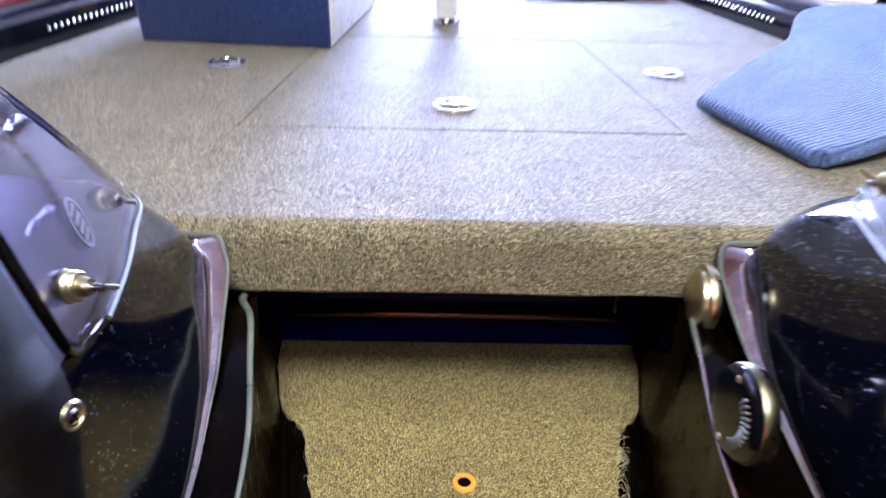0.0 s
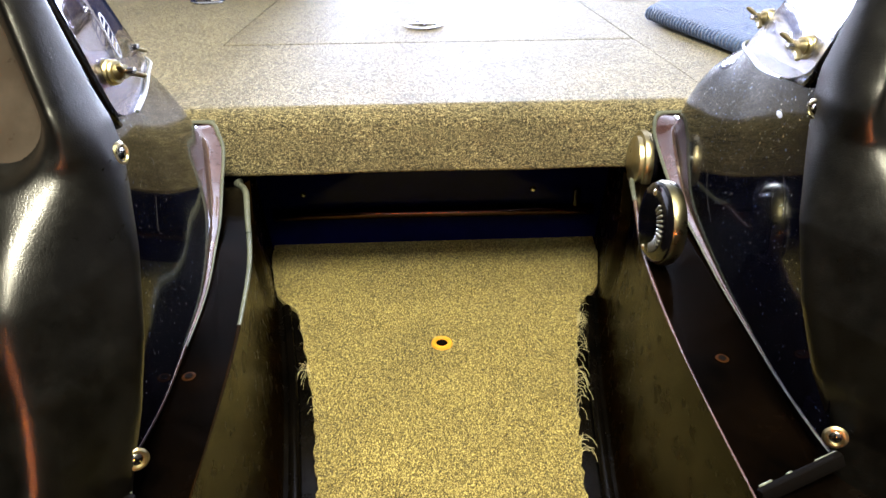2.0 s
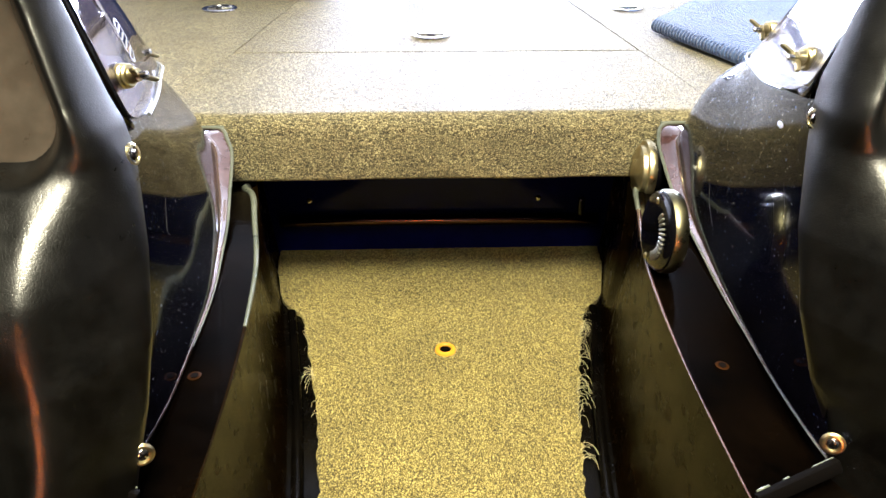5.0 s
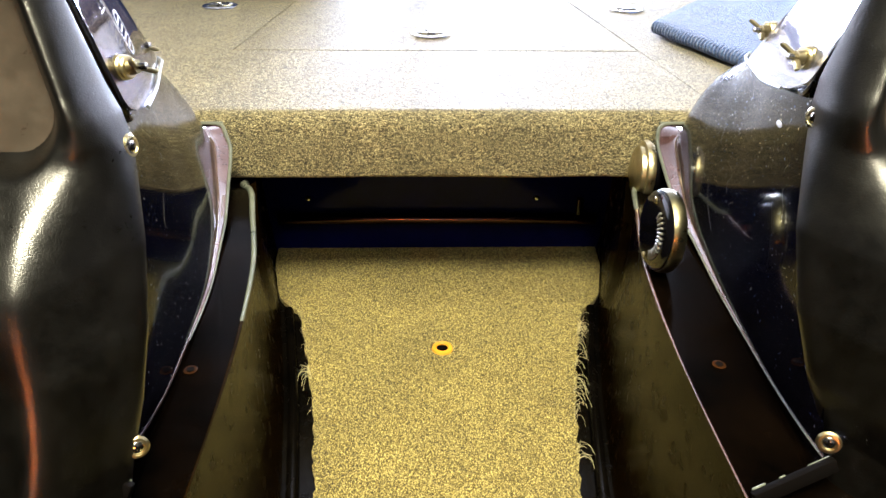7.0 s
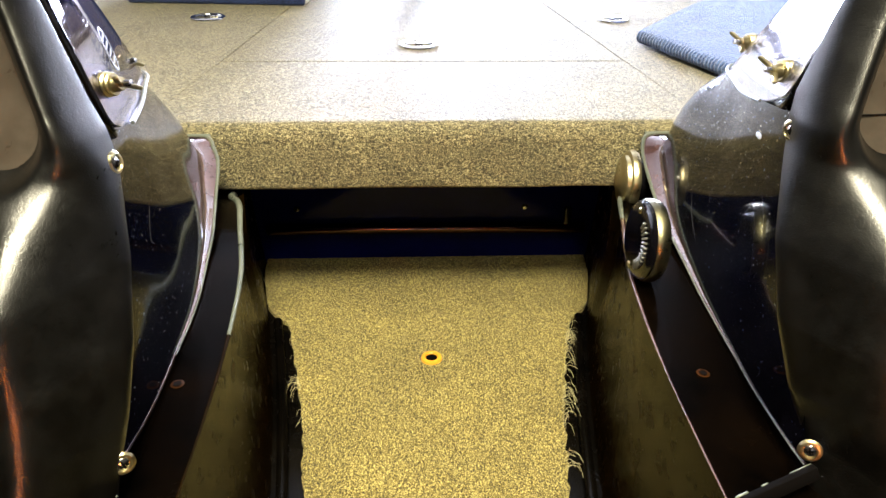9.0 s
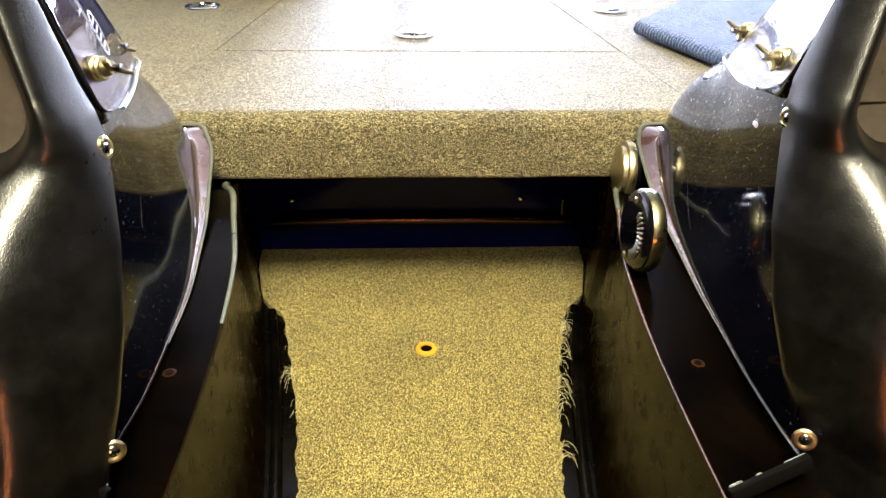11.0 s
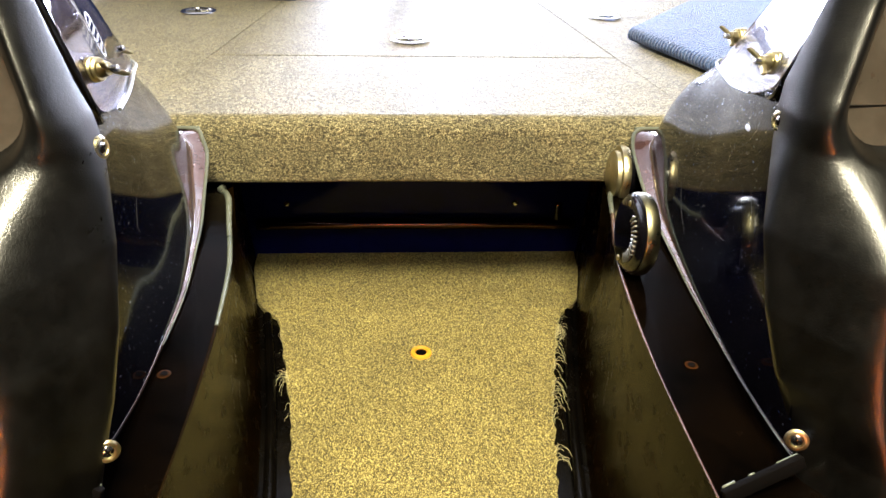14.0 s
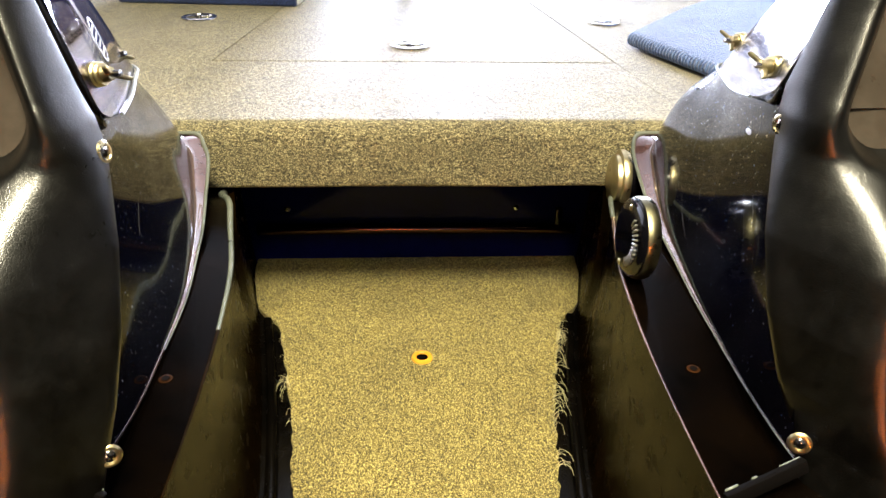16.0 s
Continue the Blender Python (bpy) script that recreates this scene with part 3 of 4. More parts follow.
def finish_screw(name, at, way, parent):
    m = facing(at, way)
    b = part(name, turned_bm([(0.0052, 0.0006), (0.0062, 0.0022), (0.0080, 0.0020), (0.0096, 0.0), (0.0052, 0.0)], 24, m, True), BRASS, parent, "brass cup washer and screw")
    part("screw_head", turned_bm([(0, 0.0022), (0.0040, 0.0020), (0.0051, 0.0010), (0.0051, 0)], 20, m), STEEL, b)
    for turn in (20, 110):
        slot = box_bm(-0.0030, 0.0030, -0.0007, 0.0007, 0.0012, 0.0025, 0.0002)
        bmesh.ops.transform(slot, matrix=m @ pose(0, 0, 0, 0, 0, turn), verts=slot.verts)
        part("screw_slot", slot, HOLE, b)


SURFACES = {}


def nearest(fn, target, n=60):
    """The point of a surface nearest to target, and its normal."""
    t = Vector(target)
    u, v = min(((i / n, j / n) for i in range(n + 1) for j in range(n + 1)), key=lambda q: (Vector(fn(*q)) - t).length)
    e = 0.01
    a = Vector(fn(min(1, u + e), v)) - Vector(fn(max(0, u - e), v))
    b = Vector(fn(u, min(1, v + e))) - Vector(fn(u, max(0, v - e)))
    return Vector(fn(u, v)), a.cross(b).normalized()


def console(sx, flange, name, label):
    # the starboard console stands a little further out and forward than the other
    shift = Vector((0.010, 0.012, 0)) if sx > 0 else Vector((-0.012, -0.010, 0))

    def moved(points):
        return [Vector(q) + shift for q in points]
    # its rear corner stands a little higher
    raised = 0.016 if sx > 0 else 0.0

    def lifted(points, y0, y1):
        return [Vector(q) + Vector((0, 0, raised * min(1, max(0, (y1 - q[1]) / (y1 - y0))))) for q in points]
    TOPS = lifted(moved(TOP), 0.80, 0.96)
    c = thing(name, label, "boat console", "boat consoles", at=(sx * 0.5, 1.0, 0.33))

    def add(nm, bm, mat, parent=c, lab="", smooth=40):
        if parent is c:
            bmesh.ops.translate(bm, verts=bm.verts, vec=(-sx * 0.5, -1.0, -0.33))
        return part(nm, bm, mat, parent, lab, smooth)

    # the flange shows widest at the front corner and fades out aft
    rise = (0, 0, 0, 0, 0.001, 0.002, 0.004, 0.009, 0.016)
    wide = (0.0006, 0.0006, 0.0008, 0.0016, 0.0035, 0.006, 0.010, 0.016, 0.026)
    FOOT = [(p[0] + w, p[1] - 0.2 * w, p[2] + r) for p, w, r in zip(flange, wide, rise)]
    FOOT += [(0.373, 1.264, 0.408), (0.382, 1.274, 0.412), (0.400, 1.280, 0.414), (0.46, 1.283, 0.414), (1.11, 1.283, 0.414)]

    def base(s):
        d = spline(flange, min(1, s + 0.01)) - spline(flange, max(0, s - 0.01))
        return spline(flange, s), spline(FOOT, s), Vector((d.y, -d.x, 0)).normalized()

    def shell(u, v):
        _, p, n = base(u)
        q = spline(TOPS, u)
        f = v
        w = p.lerp(q, f)
        out = (0.026 if sx > 0 else 0.010) * math.sin(math.pi * min(1, f)) * (0.35 + 0.65 * min(1, max(0, (u - 0.35) / 0.3)))
        w = w - n * out * 0.55 + Vector((0, 0, out * 0.55 * min(1, max(0, (u - 0.4) / 0.2))))
        if v > 0.92:
            w = w + n * (v - 0.92) * 0.06
        return (sx * w.x, w.y, w.z)
    add("shell", grid_bm(90, 26, shell), FLAKE)

    def lip(u, v):
        p, q, _ = base(u)
        w = p.lerp(q, 1.3 * v - 0.3 * v ** 3)
        w.z = p.z + (q.z - p.z) * v ** 2.5 - 0.003 * (1 - v) ** 4
        return (sx * w.x, w.y, w.z)
    add("flange", grid_bm(110, 10, lip), LIP, c, "worn reddish-grey flange around the console's foot")
    lead = [Vector((sx * p[0], p[1], p[2] - 0.0015)) for p in flange]
    split = 0.24 if sx < 0 else 0.0
    add("flange_edge", tube_bm([spline(lead, split + (1 - split) * k / 40) for k in range(41)], lambda s: 0.0006 + 0.0026 * min(1, max(0, (split + (1 - split) * s - 0.22) * 2.2)), 8, 120), EDGE, c, "pale chipped flange edge")
    # port edge recoloured dark aft, where its daylight reflection fades out
    if split:
        add("flange_edge", tube_bm([spline(lead, split * k / 12) for k in range(13)], 0.0007, 8, 30), LINER, c, "dark rear stretch of the flange edge")

    def skirt(u, v):
        p, q, n = base(u * 0.70)
        p = p.lerp(q, 0.6) + n * 0.004
        return (sx * p.x, p.y, spline(flange, u * 0.70).z - 0.002 + (0.318 - p.z) * v)
    add("skirt", grid_bm(60, 3, skirt), BLACK)

    # top of the console behind the screen, and its outer side
    def roof(u, v):
        q = spline(TOPS, u)
        w = q.lerp(Vector((1.10, 0.80, 0.60)), v)
        return (sx * w.x, w.y, w.z + 0.004 * math.sin(math.pi * v))
    add("cowl_top", grid_bm(50, 8, roof), LEATHER)

    # padded dash face with a sunken instrument panel above a knee bolster
    def smoothstep(a, b, t):
        t = min(1, max(0, (t - a) / (b - a)))
        return t * t * (3 - 2 * t)

    SEAM_X = [(0.28, 0.268), (0.352, 0.261), (0.40, 0.252), (0.45, 0.247), (0.51, 0.248), (0.555, 0.253), (0.577, 0.256), (0.60, 0.262), (0.62, 0.271), (0.66, 0.284), (0.71, 0.300), (0.76, 0.316), (0.86, 0.350)]
    if sx > 0:
        SEAM_X = [(0.28, 0.303), (0.364, 0.294), (0.40, 0.281), (0.45, 0.272), (0.51, 0.270), (0.555, 0.275), (0.585, 0.279), (0.60, 0.279), (0.62, 0.283), (0.66, 0.297), (0.71, 0.315), (0.76, 0.334), (0.86, 0.366)]
    dy = 0.018 if sx > 0 else 0.0
    SEAM_Y = [(0.28, 0.600), (0.352, 0.640), (0.577, 0.757), (0.62, 0.770), (0.68, 0.779), (0.76, 0.784), (0.86, 0.786)]

    def recess(x, z):
        # rounded-rectangle distance: below zero inside the sunken panel
        cx, cz, hx, hz, r = along(SEAM_X, 0.577) + 0.030 + (z - 0.58) * 0.32 + 0.30, 0.664, 0.30, 0.092, 0.042
        qx, qz = abs(x - cx) - hx + r, abs(z - cz) - hz + r
        return math.hypot(max(qx, 0), max(qz, 0)) + min(max(qx, qz), 0) - r

    def crown(z):
        # how far the padding stands proud of the seam
        return 0.042 - 0.036 * min(1, max(0, (z - 0.585) / 0.155))

    def dash(u, v):
        z = 0.285 + 0.550 * v
        x0 = along(SEAM_X, z)
        edge = 0.80 * u ** 1.9
        x = x0 + edge
        y = along(SEAM_Y, z) + dy
        wide = 0.018 + 0.105 * smoothstep(0.61, 0.46, z)
        deep = crown(z)
        roll = deep * math.sqrt(max(0.0, 1 - (1 - min(1, edge / wide)) ** 2))
        d = recess(x, z)
        rim = 0.013 * math.exp(-((d - 0.014) / 0.012) ** 2) * smoothstep(0.570, 0.620, z)
        knee = 0.046 * smoothstep(0.608, 0.500, z) * smoothstep(0.0, 0.062, edge)
        low = 0.075 * smoothstep(0.505, 0.38, z) * smoothstep(0.03, 0.14, edge)
        # the top edge rolls over forwards
        over = max(0.0, (z - 0.800) / 0.018)
        y = y - roll - rim - knee + low
        y += (along(SEAM_Y, z) + dy - deep + 0.017 - y) * smoothstep(0.004, -0.010, d)
        if over > 0:
            turn = min(over, 1.0)
            y += 0.020 * (1 - math.sqrt(max(0.0, 1 - turn * turn))) + max(0.0, over - 1) * 0.03
            z = 0.800 + 0.018 * turn
        return (sx * x, y, z)
    add("dash_cowl", grid_bm(150, 210, dash), LEATHER, c, "scuffed black grained dash moulding", 60)

    def panel(u, v):
        z = 0.575 + 0.178 * v
        x = along(SEAM_X, 0.577) + 0.032 + (z - 0.58) * 0.32 + 0.56 * u
        return (sx * x, along(SEAM_Y, z) + dy - crown(z) + 0.0135, z)
    pan = add("instrument_panel", grid_bm(16, 4, panel), PANEL, c, "smooth dark brown instrument panel")

    # clear screen: a near-triangular side wing and a raked front
    low = [(0.286, 0.797, 0.603), (0.287, 0.812, 0.588), (0.296, 0.860, 0.574), (0.312, 0.930, 0.570), (0.334, 1.005, 0.567), (0.352, 1.062, 0.564), (0.385, 1.100, 0.560), (0.48, 1.145, 0.555), (1.10, 1.175, 0.548)]
    low = lifted(low, 0.82, 0.96)
    top = [(0.331, 0.797, 0.770), (0.332, 0.799, 0.772), (0.333, 0.802, 0.774), (0.335, 0.806, 0.776), (0.338, 0.811, 0.778), (0.342, 0.818, 0.780), (0.36, 0.835, 0.782), (0.48, 0.875, 0.784), (1.10, 0.90, 0.784)]

    def screen(u, v):
        a, b = spline(low, u), spline(top, u) + Vector((0.016 if sx > 0 else 0.0, 0, 0))
        w = a.lerp(b, v) + shift
        w = w + Vector((-0.004, 0.004, 0.0)) * math.sin(math.pi * v) * (1 if u > 0.5 else u / 0.5)
        return (sx * (w.x - 0.004), w.y, w.z)
    scr = add("windscreen", grid_bm(48, 16, screen, 0.0035), ACRYLIC if sx < 0 else ACRYLIC_DAYLIT, c, "scuffed clear acrylic windscreen")
    rear = [(sx * (px + shift.x), py + shift.y, pz) for px, py, pz in [(0.300, 0.845, 0.5715), (0.290, 0.818, 0.578), (0.285, 0.800, 0.592), (0.288, 0.796, 0.612), (0.302, 0.796, 0.660), (0.316, 0.796, 0.711), (0.331, 0.797, 0.770)]]
    rear = [(px, py, pz + raised * min(1, max(0, (0.66 - pz) / 0.06))) for px, py, pz in rear]
    add("screen_seal", tube_bm(rear, 0.0035, 8, 50), RUBBER, c, "black rubber seal on the screen's rear edge")
    foot = [Vector(q) + shift for q in low[2:]]
    add("screen_base", tube_bm([(sx * (q.x - 0.007), q.y, q.z) for q in foot], 0.0018, 8, 60), EDGE, c, "pale strip along the screen's foot")
    SURFACES[sx] = (shell, screen)
    way = Vector((-sx * 0.97, -0.22, 0.12))
    b1 = Vector((-0.283, 0.822, 0.616)) if sx < 0 else Vector((0.311, 0.856, 0.617))
    b2 = Vector((-0.346, 1.003, 0.590)) if sx < 0 else Vector((0.370, 1.053, 0.598))
    off = Vector((-sx * 0.5, -1.0, -0.33))
    wing_bolt("bolt", b1 + off, way, c, 150)
    wing_bolt("bolt", b2 + off, way, c, 150)
    up = Vector((sx * (0.257 if sx < 0 else 0.281), 0.752 if sx < 0 else 0.775, 0.575 if sx < 0 else 0.590))
    finish_screw("upper_fastener", up + off, (-sx * 0.92, -0.35 if sx > 0 else -0.18, 0.1), c)
    dn = Vector((sx * (0.257 if sx < 0 else 0.290), 0.646 if sx < 0 else 0.645, 0.368 if sx < 0 else 0.364))
    finish_screw("lower_fastener", dn + off, (-sx * 0.45, -0.85, 0.25), c)
    # bright trim strip that ends the ledge
    strip = box_bm(-0.037 if sx > 0 else 0.0, 0.037, -0.004, 0.004, -0.009, 0.003, 0.002)
    bmesh.ops.transform(strip, matrix=Matrix.Translation((0.259, 0.628, 0.343)) @ pose(0, 0, 0, -20, -16, 14), verts=strip.verts)
    for v in strip.verts:
        v.co.x *= sx
    end = add("end_strip", strip, HOLE, c, "dull black strip at the console's end")
    # pale pieces draw both the chipped top edge and its highlight
    chips = None
    for k, (x0, x1) in enumerate(((-0.034, -0.022), (-0.010, -0.004), (0.016, 0.036)) if sx > 0 else ((0.004, 0.012), (0.020, 0.035))):
        chip = box_bm(x0, x1, 0.0026, 0.0048, 0.0014, 0.0040 - 0.0006 * k, 0.0008, 1)
        bmesh.ops.transform(chip, matrix=Matrix.Translation((0.259, 0.628, 0.343)) @ pose(0, 0, 0, -20, -16, 14), verts=chip.verts)
        chips = chip if chips is None else joined(chips, chip)
    for v in chips.verts:
        v.co.x *= sx
    bmesh.ops.translate(chips, verts=chips.verts, vec=off)
    part("chips_and_glints", chips, EDGE, end, "pale chips and painted glints on the strip's edge")
    return c


port = console(-1, FLANGE_L, "boat_console", "black metalflake boat console with grained dash and screen")
star = console(1, FLANGE_R, "boat_console", "black metalflake boat console with gauge and scuffed grained dash")


# ---- fittings on the starboard ledge ----
vent = thing("round_vent", "round black louvred vent with a brass rim", "vent", at=(0.252, 0.986, 0.375))
mv = facing((0, 0, 0), (-1, -0.03, 0.06))
part("body", turned_bm([(0, -0.020), (0.038, -0.020), (0.044, -0.007), (0.046, -0.005), (0, -0.005)], 36, mv), BLACK, vent)
part("rim", turned_bm([(0.0445, -0.016), (0.0495, -0.016), (0.0515, -0.012), (0.0515, -0.004), (0.0500, 0.0), (0.0450, 0.0)], 48, mv, True), AGED, vent, "worn brass rim")
part("face", turned_bm([(0, 0.009), (0.020, 0.0085), (0.036, 0.0075), (0.0465, 0.0055), (0.0490, 0.003), (0.0490, 0)], 40, mv), BLACK, vent)
for k in range(13):
    a = math.radians(-62 + 124 * k / 12)
    m = mv @ pose(0.030 * math.cos(a), 0.030 * math.sin(a), 0.0078, 0, 0, math.degrees(a))
    bm = box_bm(-0.006, 0.006, -0.0014, 0.0014, -0.001, 0.003, 0.0009, 1)
    bmesh.ops.transform(bm, matrix=m, verts=bm.verts)
    part("louvre", bm, GUNMETAL, vent)
for a in (100, 260):
    part("screw", turned_bm([(0, 0.002), (0.003, 0.0015), (0.004, 0)], 12, mv @ pose(0.038 * math.cos(radians(a)), 0.038 * math.sin(radians(a)), 0.0075)), BRASS, vent)

cap = thing("brass_knob", "stepped round brass-coloured knob beside the vent", "knob", at=(0.316, 1.262, 0.336))
mc = facing((0, 0, 0), (-1, 0.06, 0.03))
part("body", turned_bm([(0, -0.045), (0.034, -0.045), (0.036, -0.008), (0, -0.008)], 36, mc), BLACK, cap)
part("outer_ring", turned_bm([(0.030, -0.010), (0.047, -0.010), (0.049, -0.004), (0.047, 0.002), (0.030, 0.003)], 44, mc, True), BRASS, cap)
part("inner_ring", turned_bm([(0, 0.012), (0.034, 0.012), (0.039, 0.009), (0.040, 0.003), (0, 0.002)], 44, mc), BRASS, cap)

gauge = thing("gauge", "round dark gauge with a polished bezel", "gauge", at=(0.365, 0.800, 0.650))
mg = facing((0, 0, 0), (-0.1, -0.95, 0.28))
part("bezel", turned_bm([(0.036, 0), (0.043, 0), (0.043, 0.008), (0.040, 0.012), (0.036, 0.009)], 40, mg, True), STEEL, gauge)
part("dial", turned_bm([(0, 0.004), (0.037, 0.004), (0.037, -0.01), (0, -0.01)], 32, mg), BLACK, gauge)

# faint printed oval on the port screen: plain ring and bars
at, way = nearest(SURFACES[-1][1], (-0.295, 0.872, 0.633))
way = way if way.x > 0 else -way
print_mark = thing("screen_print", "faint grey printed oval mark on the clear screen", "print", at=at + way * 0.003)
side = Vector((0.0, 0.25, -0.97)).cross(way).normalized()
mp = Matrix((side, way.cross(side), way)).transposed().to_4x4() @ pose(0, 0, 0, 0, 0, 90)
ringm = turned_bm([(0.0145, 0.0), (0.0145, 0.0006), (0.0165, 0.0006), (0.0165, 0.0)], 36, None, True)
bmesh.ops.transform(ringm, matrix=mp @ Matrix.Diagonal((1.25, 0.75, 1, 1)), verts=ringm.verts)
part("oval", ringm, MARK, print_mark)
for k in range(4):
    bm = box_bm(-0.007, 0.007, -0.0011, 0.0011, 0, 0.0006)
    bmesh.ops.transform(bm, matrix=mp @ pose(-0.011 + 0.0073 * k, 0, 0, 0, 0, 90), verts=bm.verts)
    part("bar", bm, MARK, print_mark)

# a white chip and hairline scratches in the starboard gelcoat
at, way = nearest(SURFACES[1][0], (0.308, 0.8785, 0.549))
way = way if way.x < 0 else -way
bm = bmesh.new()
bmesh.ops.create_icosphere(bm, subdivisions=2, radius=1)
for v in bm.verts:
    d = 1 + 0.5 * noise.noise(v.co * 2.3)
    v.co = Vector((v.co.x * 0.0085 * d, v.co.y * 0.0030 * d, v.co.z * 0.0006))
bmesh.ops.transform(bm, matrix=facing(at, way) @ pose(0, 0, 0, 0, 0, 8), verts=bm.verts)
tagged(part("gelcoat_chip", bm, WHITE), "small white chip in the black gelcoat", "chip")
random.seed(21)
# each scratch: side, then start, middle and end on the shell
SCRATCHES = [(1, (0.425, 0.33), (0.395, 0.22), (0.362, 0.14)), (1, (0.440, 0.62), (0.436, 0.56), (0.430, 0.52))]
for k in range(4):
    u, v = random.uniform(0.12, 0.45), random.uniform(0.15, 0.7)
    SCRATCHES.append((random.choice((-1, -1, 1)), (u, v), (u + random.uniform(-0.01, 0.01), v + 0.04), (u + random.uniform(-0.02, 0.02), v + random.uniform(0.06, 0.14))))
scr = None
for sx, *ends in SCRATCHES:
    pts = [tuple(Vector(SURFACES[sx][0](a, b)) + Vector((-sx, -0.2, 0.3)).normalized() * 0.0002) for a, b in ends]
    bm = tube_bm(pts, lambda s: 0.00005 + 0.00008 * math.sin(math.pi * s), 4, 14)
    scr = bm if scr is None else joined(scr, bm)
tagged(part("hairline_scratches", scr, MARK), "fine pale scratches in the black gelcoat", "scratches", kind="stuff")

# ---- loose threads along the cut carpet ----
random.seed(11)
threads = None
for sx, spots in ((1, [(1.29, 14), (1.275, 10), (1.19, 8), (1.14, 10), (1.10, 8), (0.985, 9), (1.05, 6), (1.24, 6)]), (-1, [(1.176, 9), (1.165, 6), (1.09, 3), (1.25, 3)])):
    for y0, n in spots:
        for k in range(n):
            y = y0 + random.gauss(0, 0.012)
            x = along(XC, y) - 0.004
            reach = random.uniform(0.008, 0.026 if n > 7 else 0.016)
            bend, rise = random.gauss(0, 0.011), random.uniform(0.002, 0.013)
            pts = [(sx * x, y, 0.004), (sx * (x + reach * 0.4), y + bend * 0.3, 0.006 + rise), (sx * (x + reach * 0.8), y + bend, 0.006 + rise * 0.8), (sx * (x + reach), y + bend * 1.7, 0.004)]
            bm = tube_bm(pts, random.uniform(0.00018, 0.00036), 5, 8)
            threads = bm if threads is None else joined(threads, bm)
tagged(part("frayed_threads", threads, THREAD), "pale loose threads fraying from the carpet edge", "threads", kind="stuff")

# ---- things on the deck ----
crate = thing("open_box", "open-topped navy carpeted box standing on the deck", "box", at=(-0.604, 2.412, Z))
crate.rotation_euler.z = radians(-5)


def crate_wall(x0, x1, y0, y1, flare):
    bm = box_bm(x0, x1, y0, y1, 0.0, 0.208, 0.008, 3)
    for v in bm.verts:
        if v.co.z > 0.1:
            v.co.x += flare[0]
            v.co.y += flare[1]
    return bm


part("front_panel", crate_wall(-0.265, 0.265, 0.0, 0.022, (0, -0.012)), NAVY, crate)
part("back_panel", crate_wall(-0.265, 0.265, 0.72, 0.742, (0, 0.012)), NAVY, crate)
part("side_panel", crate_wall(-0.268, -0.246, 0.010, 0.735, (-0.022, 0)), NAVY, crate)
part("side_panel", crate_wall(0.246, 0.268, 0.010, 0.735, (0.012, 0)), WHITE, crate, "bare white side panel")
part("bottom", box_bm(-0.255, 0.255, 0.01, 0.735, 0.002, 0.02), NAVY, crate)


def sack(name, label, at, size, mat, seed, category="bag"):
    bm = bmesh.new()
    bmesh.ops.create_icosphere(bm, subdivisions=4, radius=1)
    for v in bm.verts:
        d = 1 + 0.22 * noise.noise(v.co * 1.6 + Vector((seed, 0, 0))) + 0.10 * noise.noise(v.co * 5 + Vector((0, seed, 0)))
        v.co = Vector((v.co.x * size[0] * d, v.co.y * size[1] * d, max(-size[2], v.co.z * size[2] * d)))
        v.co.z += size[2]
    ob = part(name, bm, mat, smooth=60)
    ob.location = at
    return tagged(ob, label, category)


sack("plastic_bag", "crumpled white plastic bag lying in the box", (-0.70, 2.86, Z + 0.02), (0.15, 0.16, 0.145), WHITE, 2.0)
sack("plastic_bag", "slack white plastic bag lying in the box", (-0.47, 2.92, Z + 0.02), (0.11, 0.13, 0.125), WHITE, 7.0)
sack("paper_bag", "yellowish crumpled paper bag in the box", (-0.80, 2.72, Z + 0.02), (0.07, 0.08, 0.112), AMBER, 5.0)

# carpeted cover that lies on the deck and climbs over the gunwale
NEAR = [(0.598, 1.555, 0.411), (0.74, 1.61, 0.424), (0.88, 1.68, 0.462), (0.99, 1.73, 0.496), (1.10, 1.79, 0.522), (1.22, 1.85, 0.526)]
FAR = [(0.507, 1.895, 0.411), (0.74, 2.215, 0.411), (0.95, 2.475, 0.418), (1.03, 2.585, 0.476), (1.12, 2.44, 0.522), (1.22, 2.34, 0.526)]


def cover(u, v):
    a, b = spline(NEAR, u), spline(FAR, u)
    w = a.lerp(b, v)
    w.z += 0.004 * noise.noise(Vector((u * 4, v * 4, 0))) * (1 if 0.03 < u else 0)
    return w + Vector((0, 0, 0.004))


bm = grid_bm(40, 30, cover)
ext = bmesh.ops.extrude_face_region(bm, geom=bm.faces[:])
bmesh.ops.translate(bm, verts=[g for g in ext["geom"] if isinstance(g, bmesh.types.BMVert)], vec=(0, 0, 0.030))
bmesh.ops.recalc_face_normals(bm, faces=bm.faces)
sharp = [e for e in bm.edges if len(e.link_faces) == 2 and e.calc_face_angle(0) > radians(55)]
bmesh.ops.bevel(bm, geom=sharp, offset=0.009, segments=3, profile=0.5, affect="EDGES")
cov = thing("carpeted_cover", "light blue carpeted cover lying against the gunwale", "cover", at=(0.55, 1.72, Z))
bmesh.ops.translate(bm, verts=bm.verts, vec=(-0.55, -1.72, -Z))
part("mat", bm, SKYBLUE, cov, smooth=60)
for v0, v1 in ((cover(0, 0), cover(0, 1)),):
    part("rolled_edge", tube_bm([v0.lerp(v1, f) + Vector((0.002 - 0.55, -1.72, 0.015 - Z)) for f in (0.03, 0.35, 0.65, 0.97)], 0.0155, 12, 24), SKYBLUE, cov)
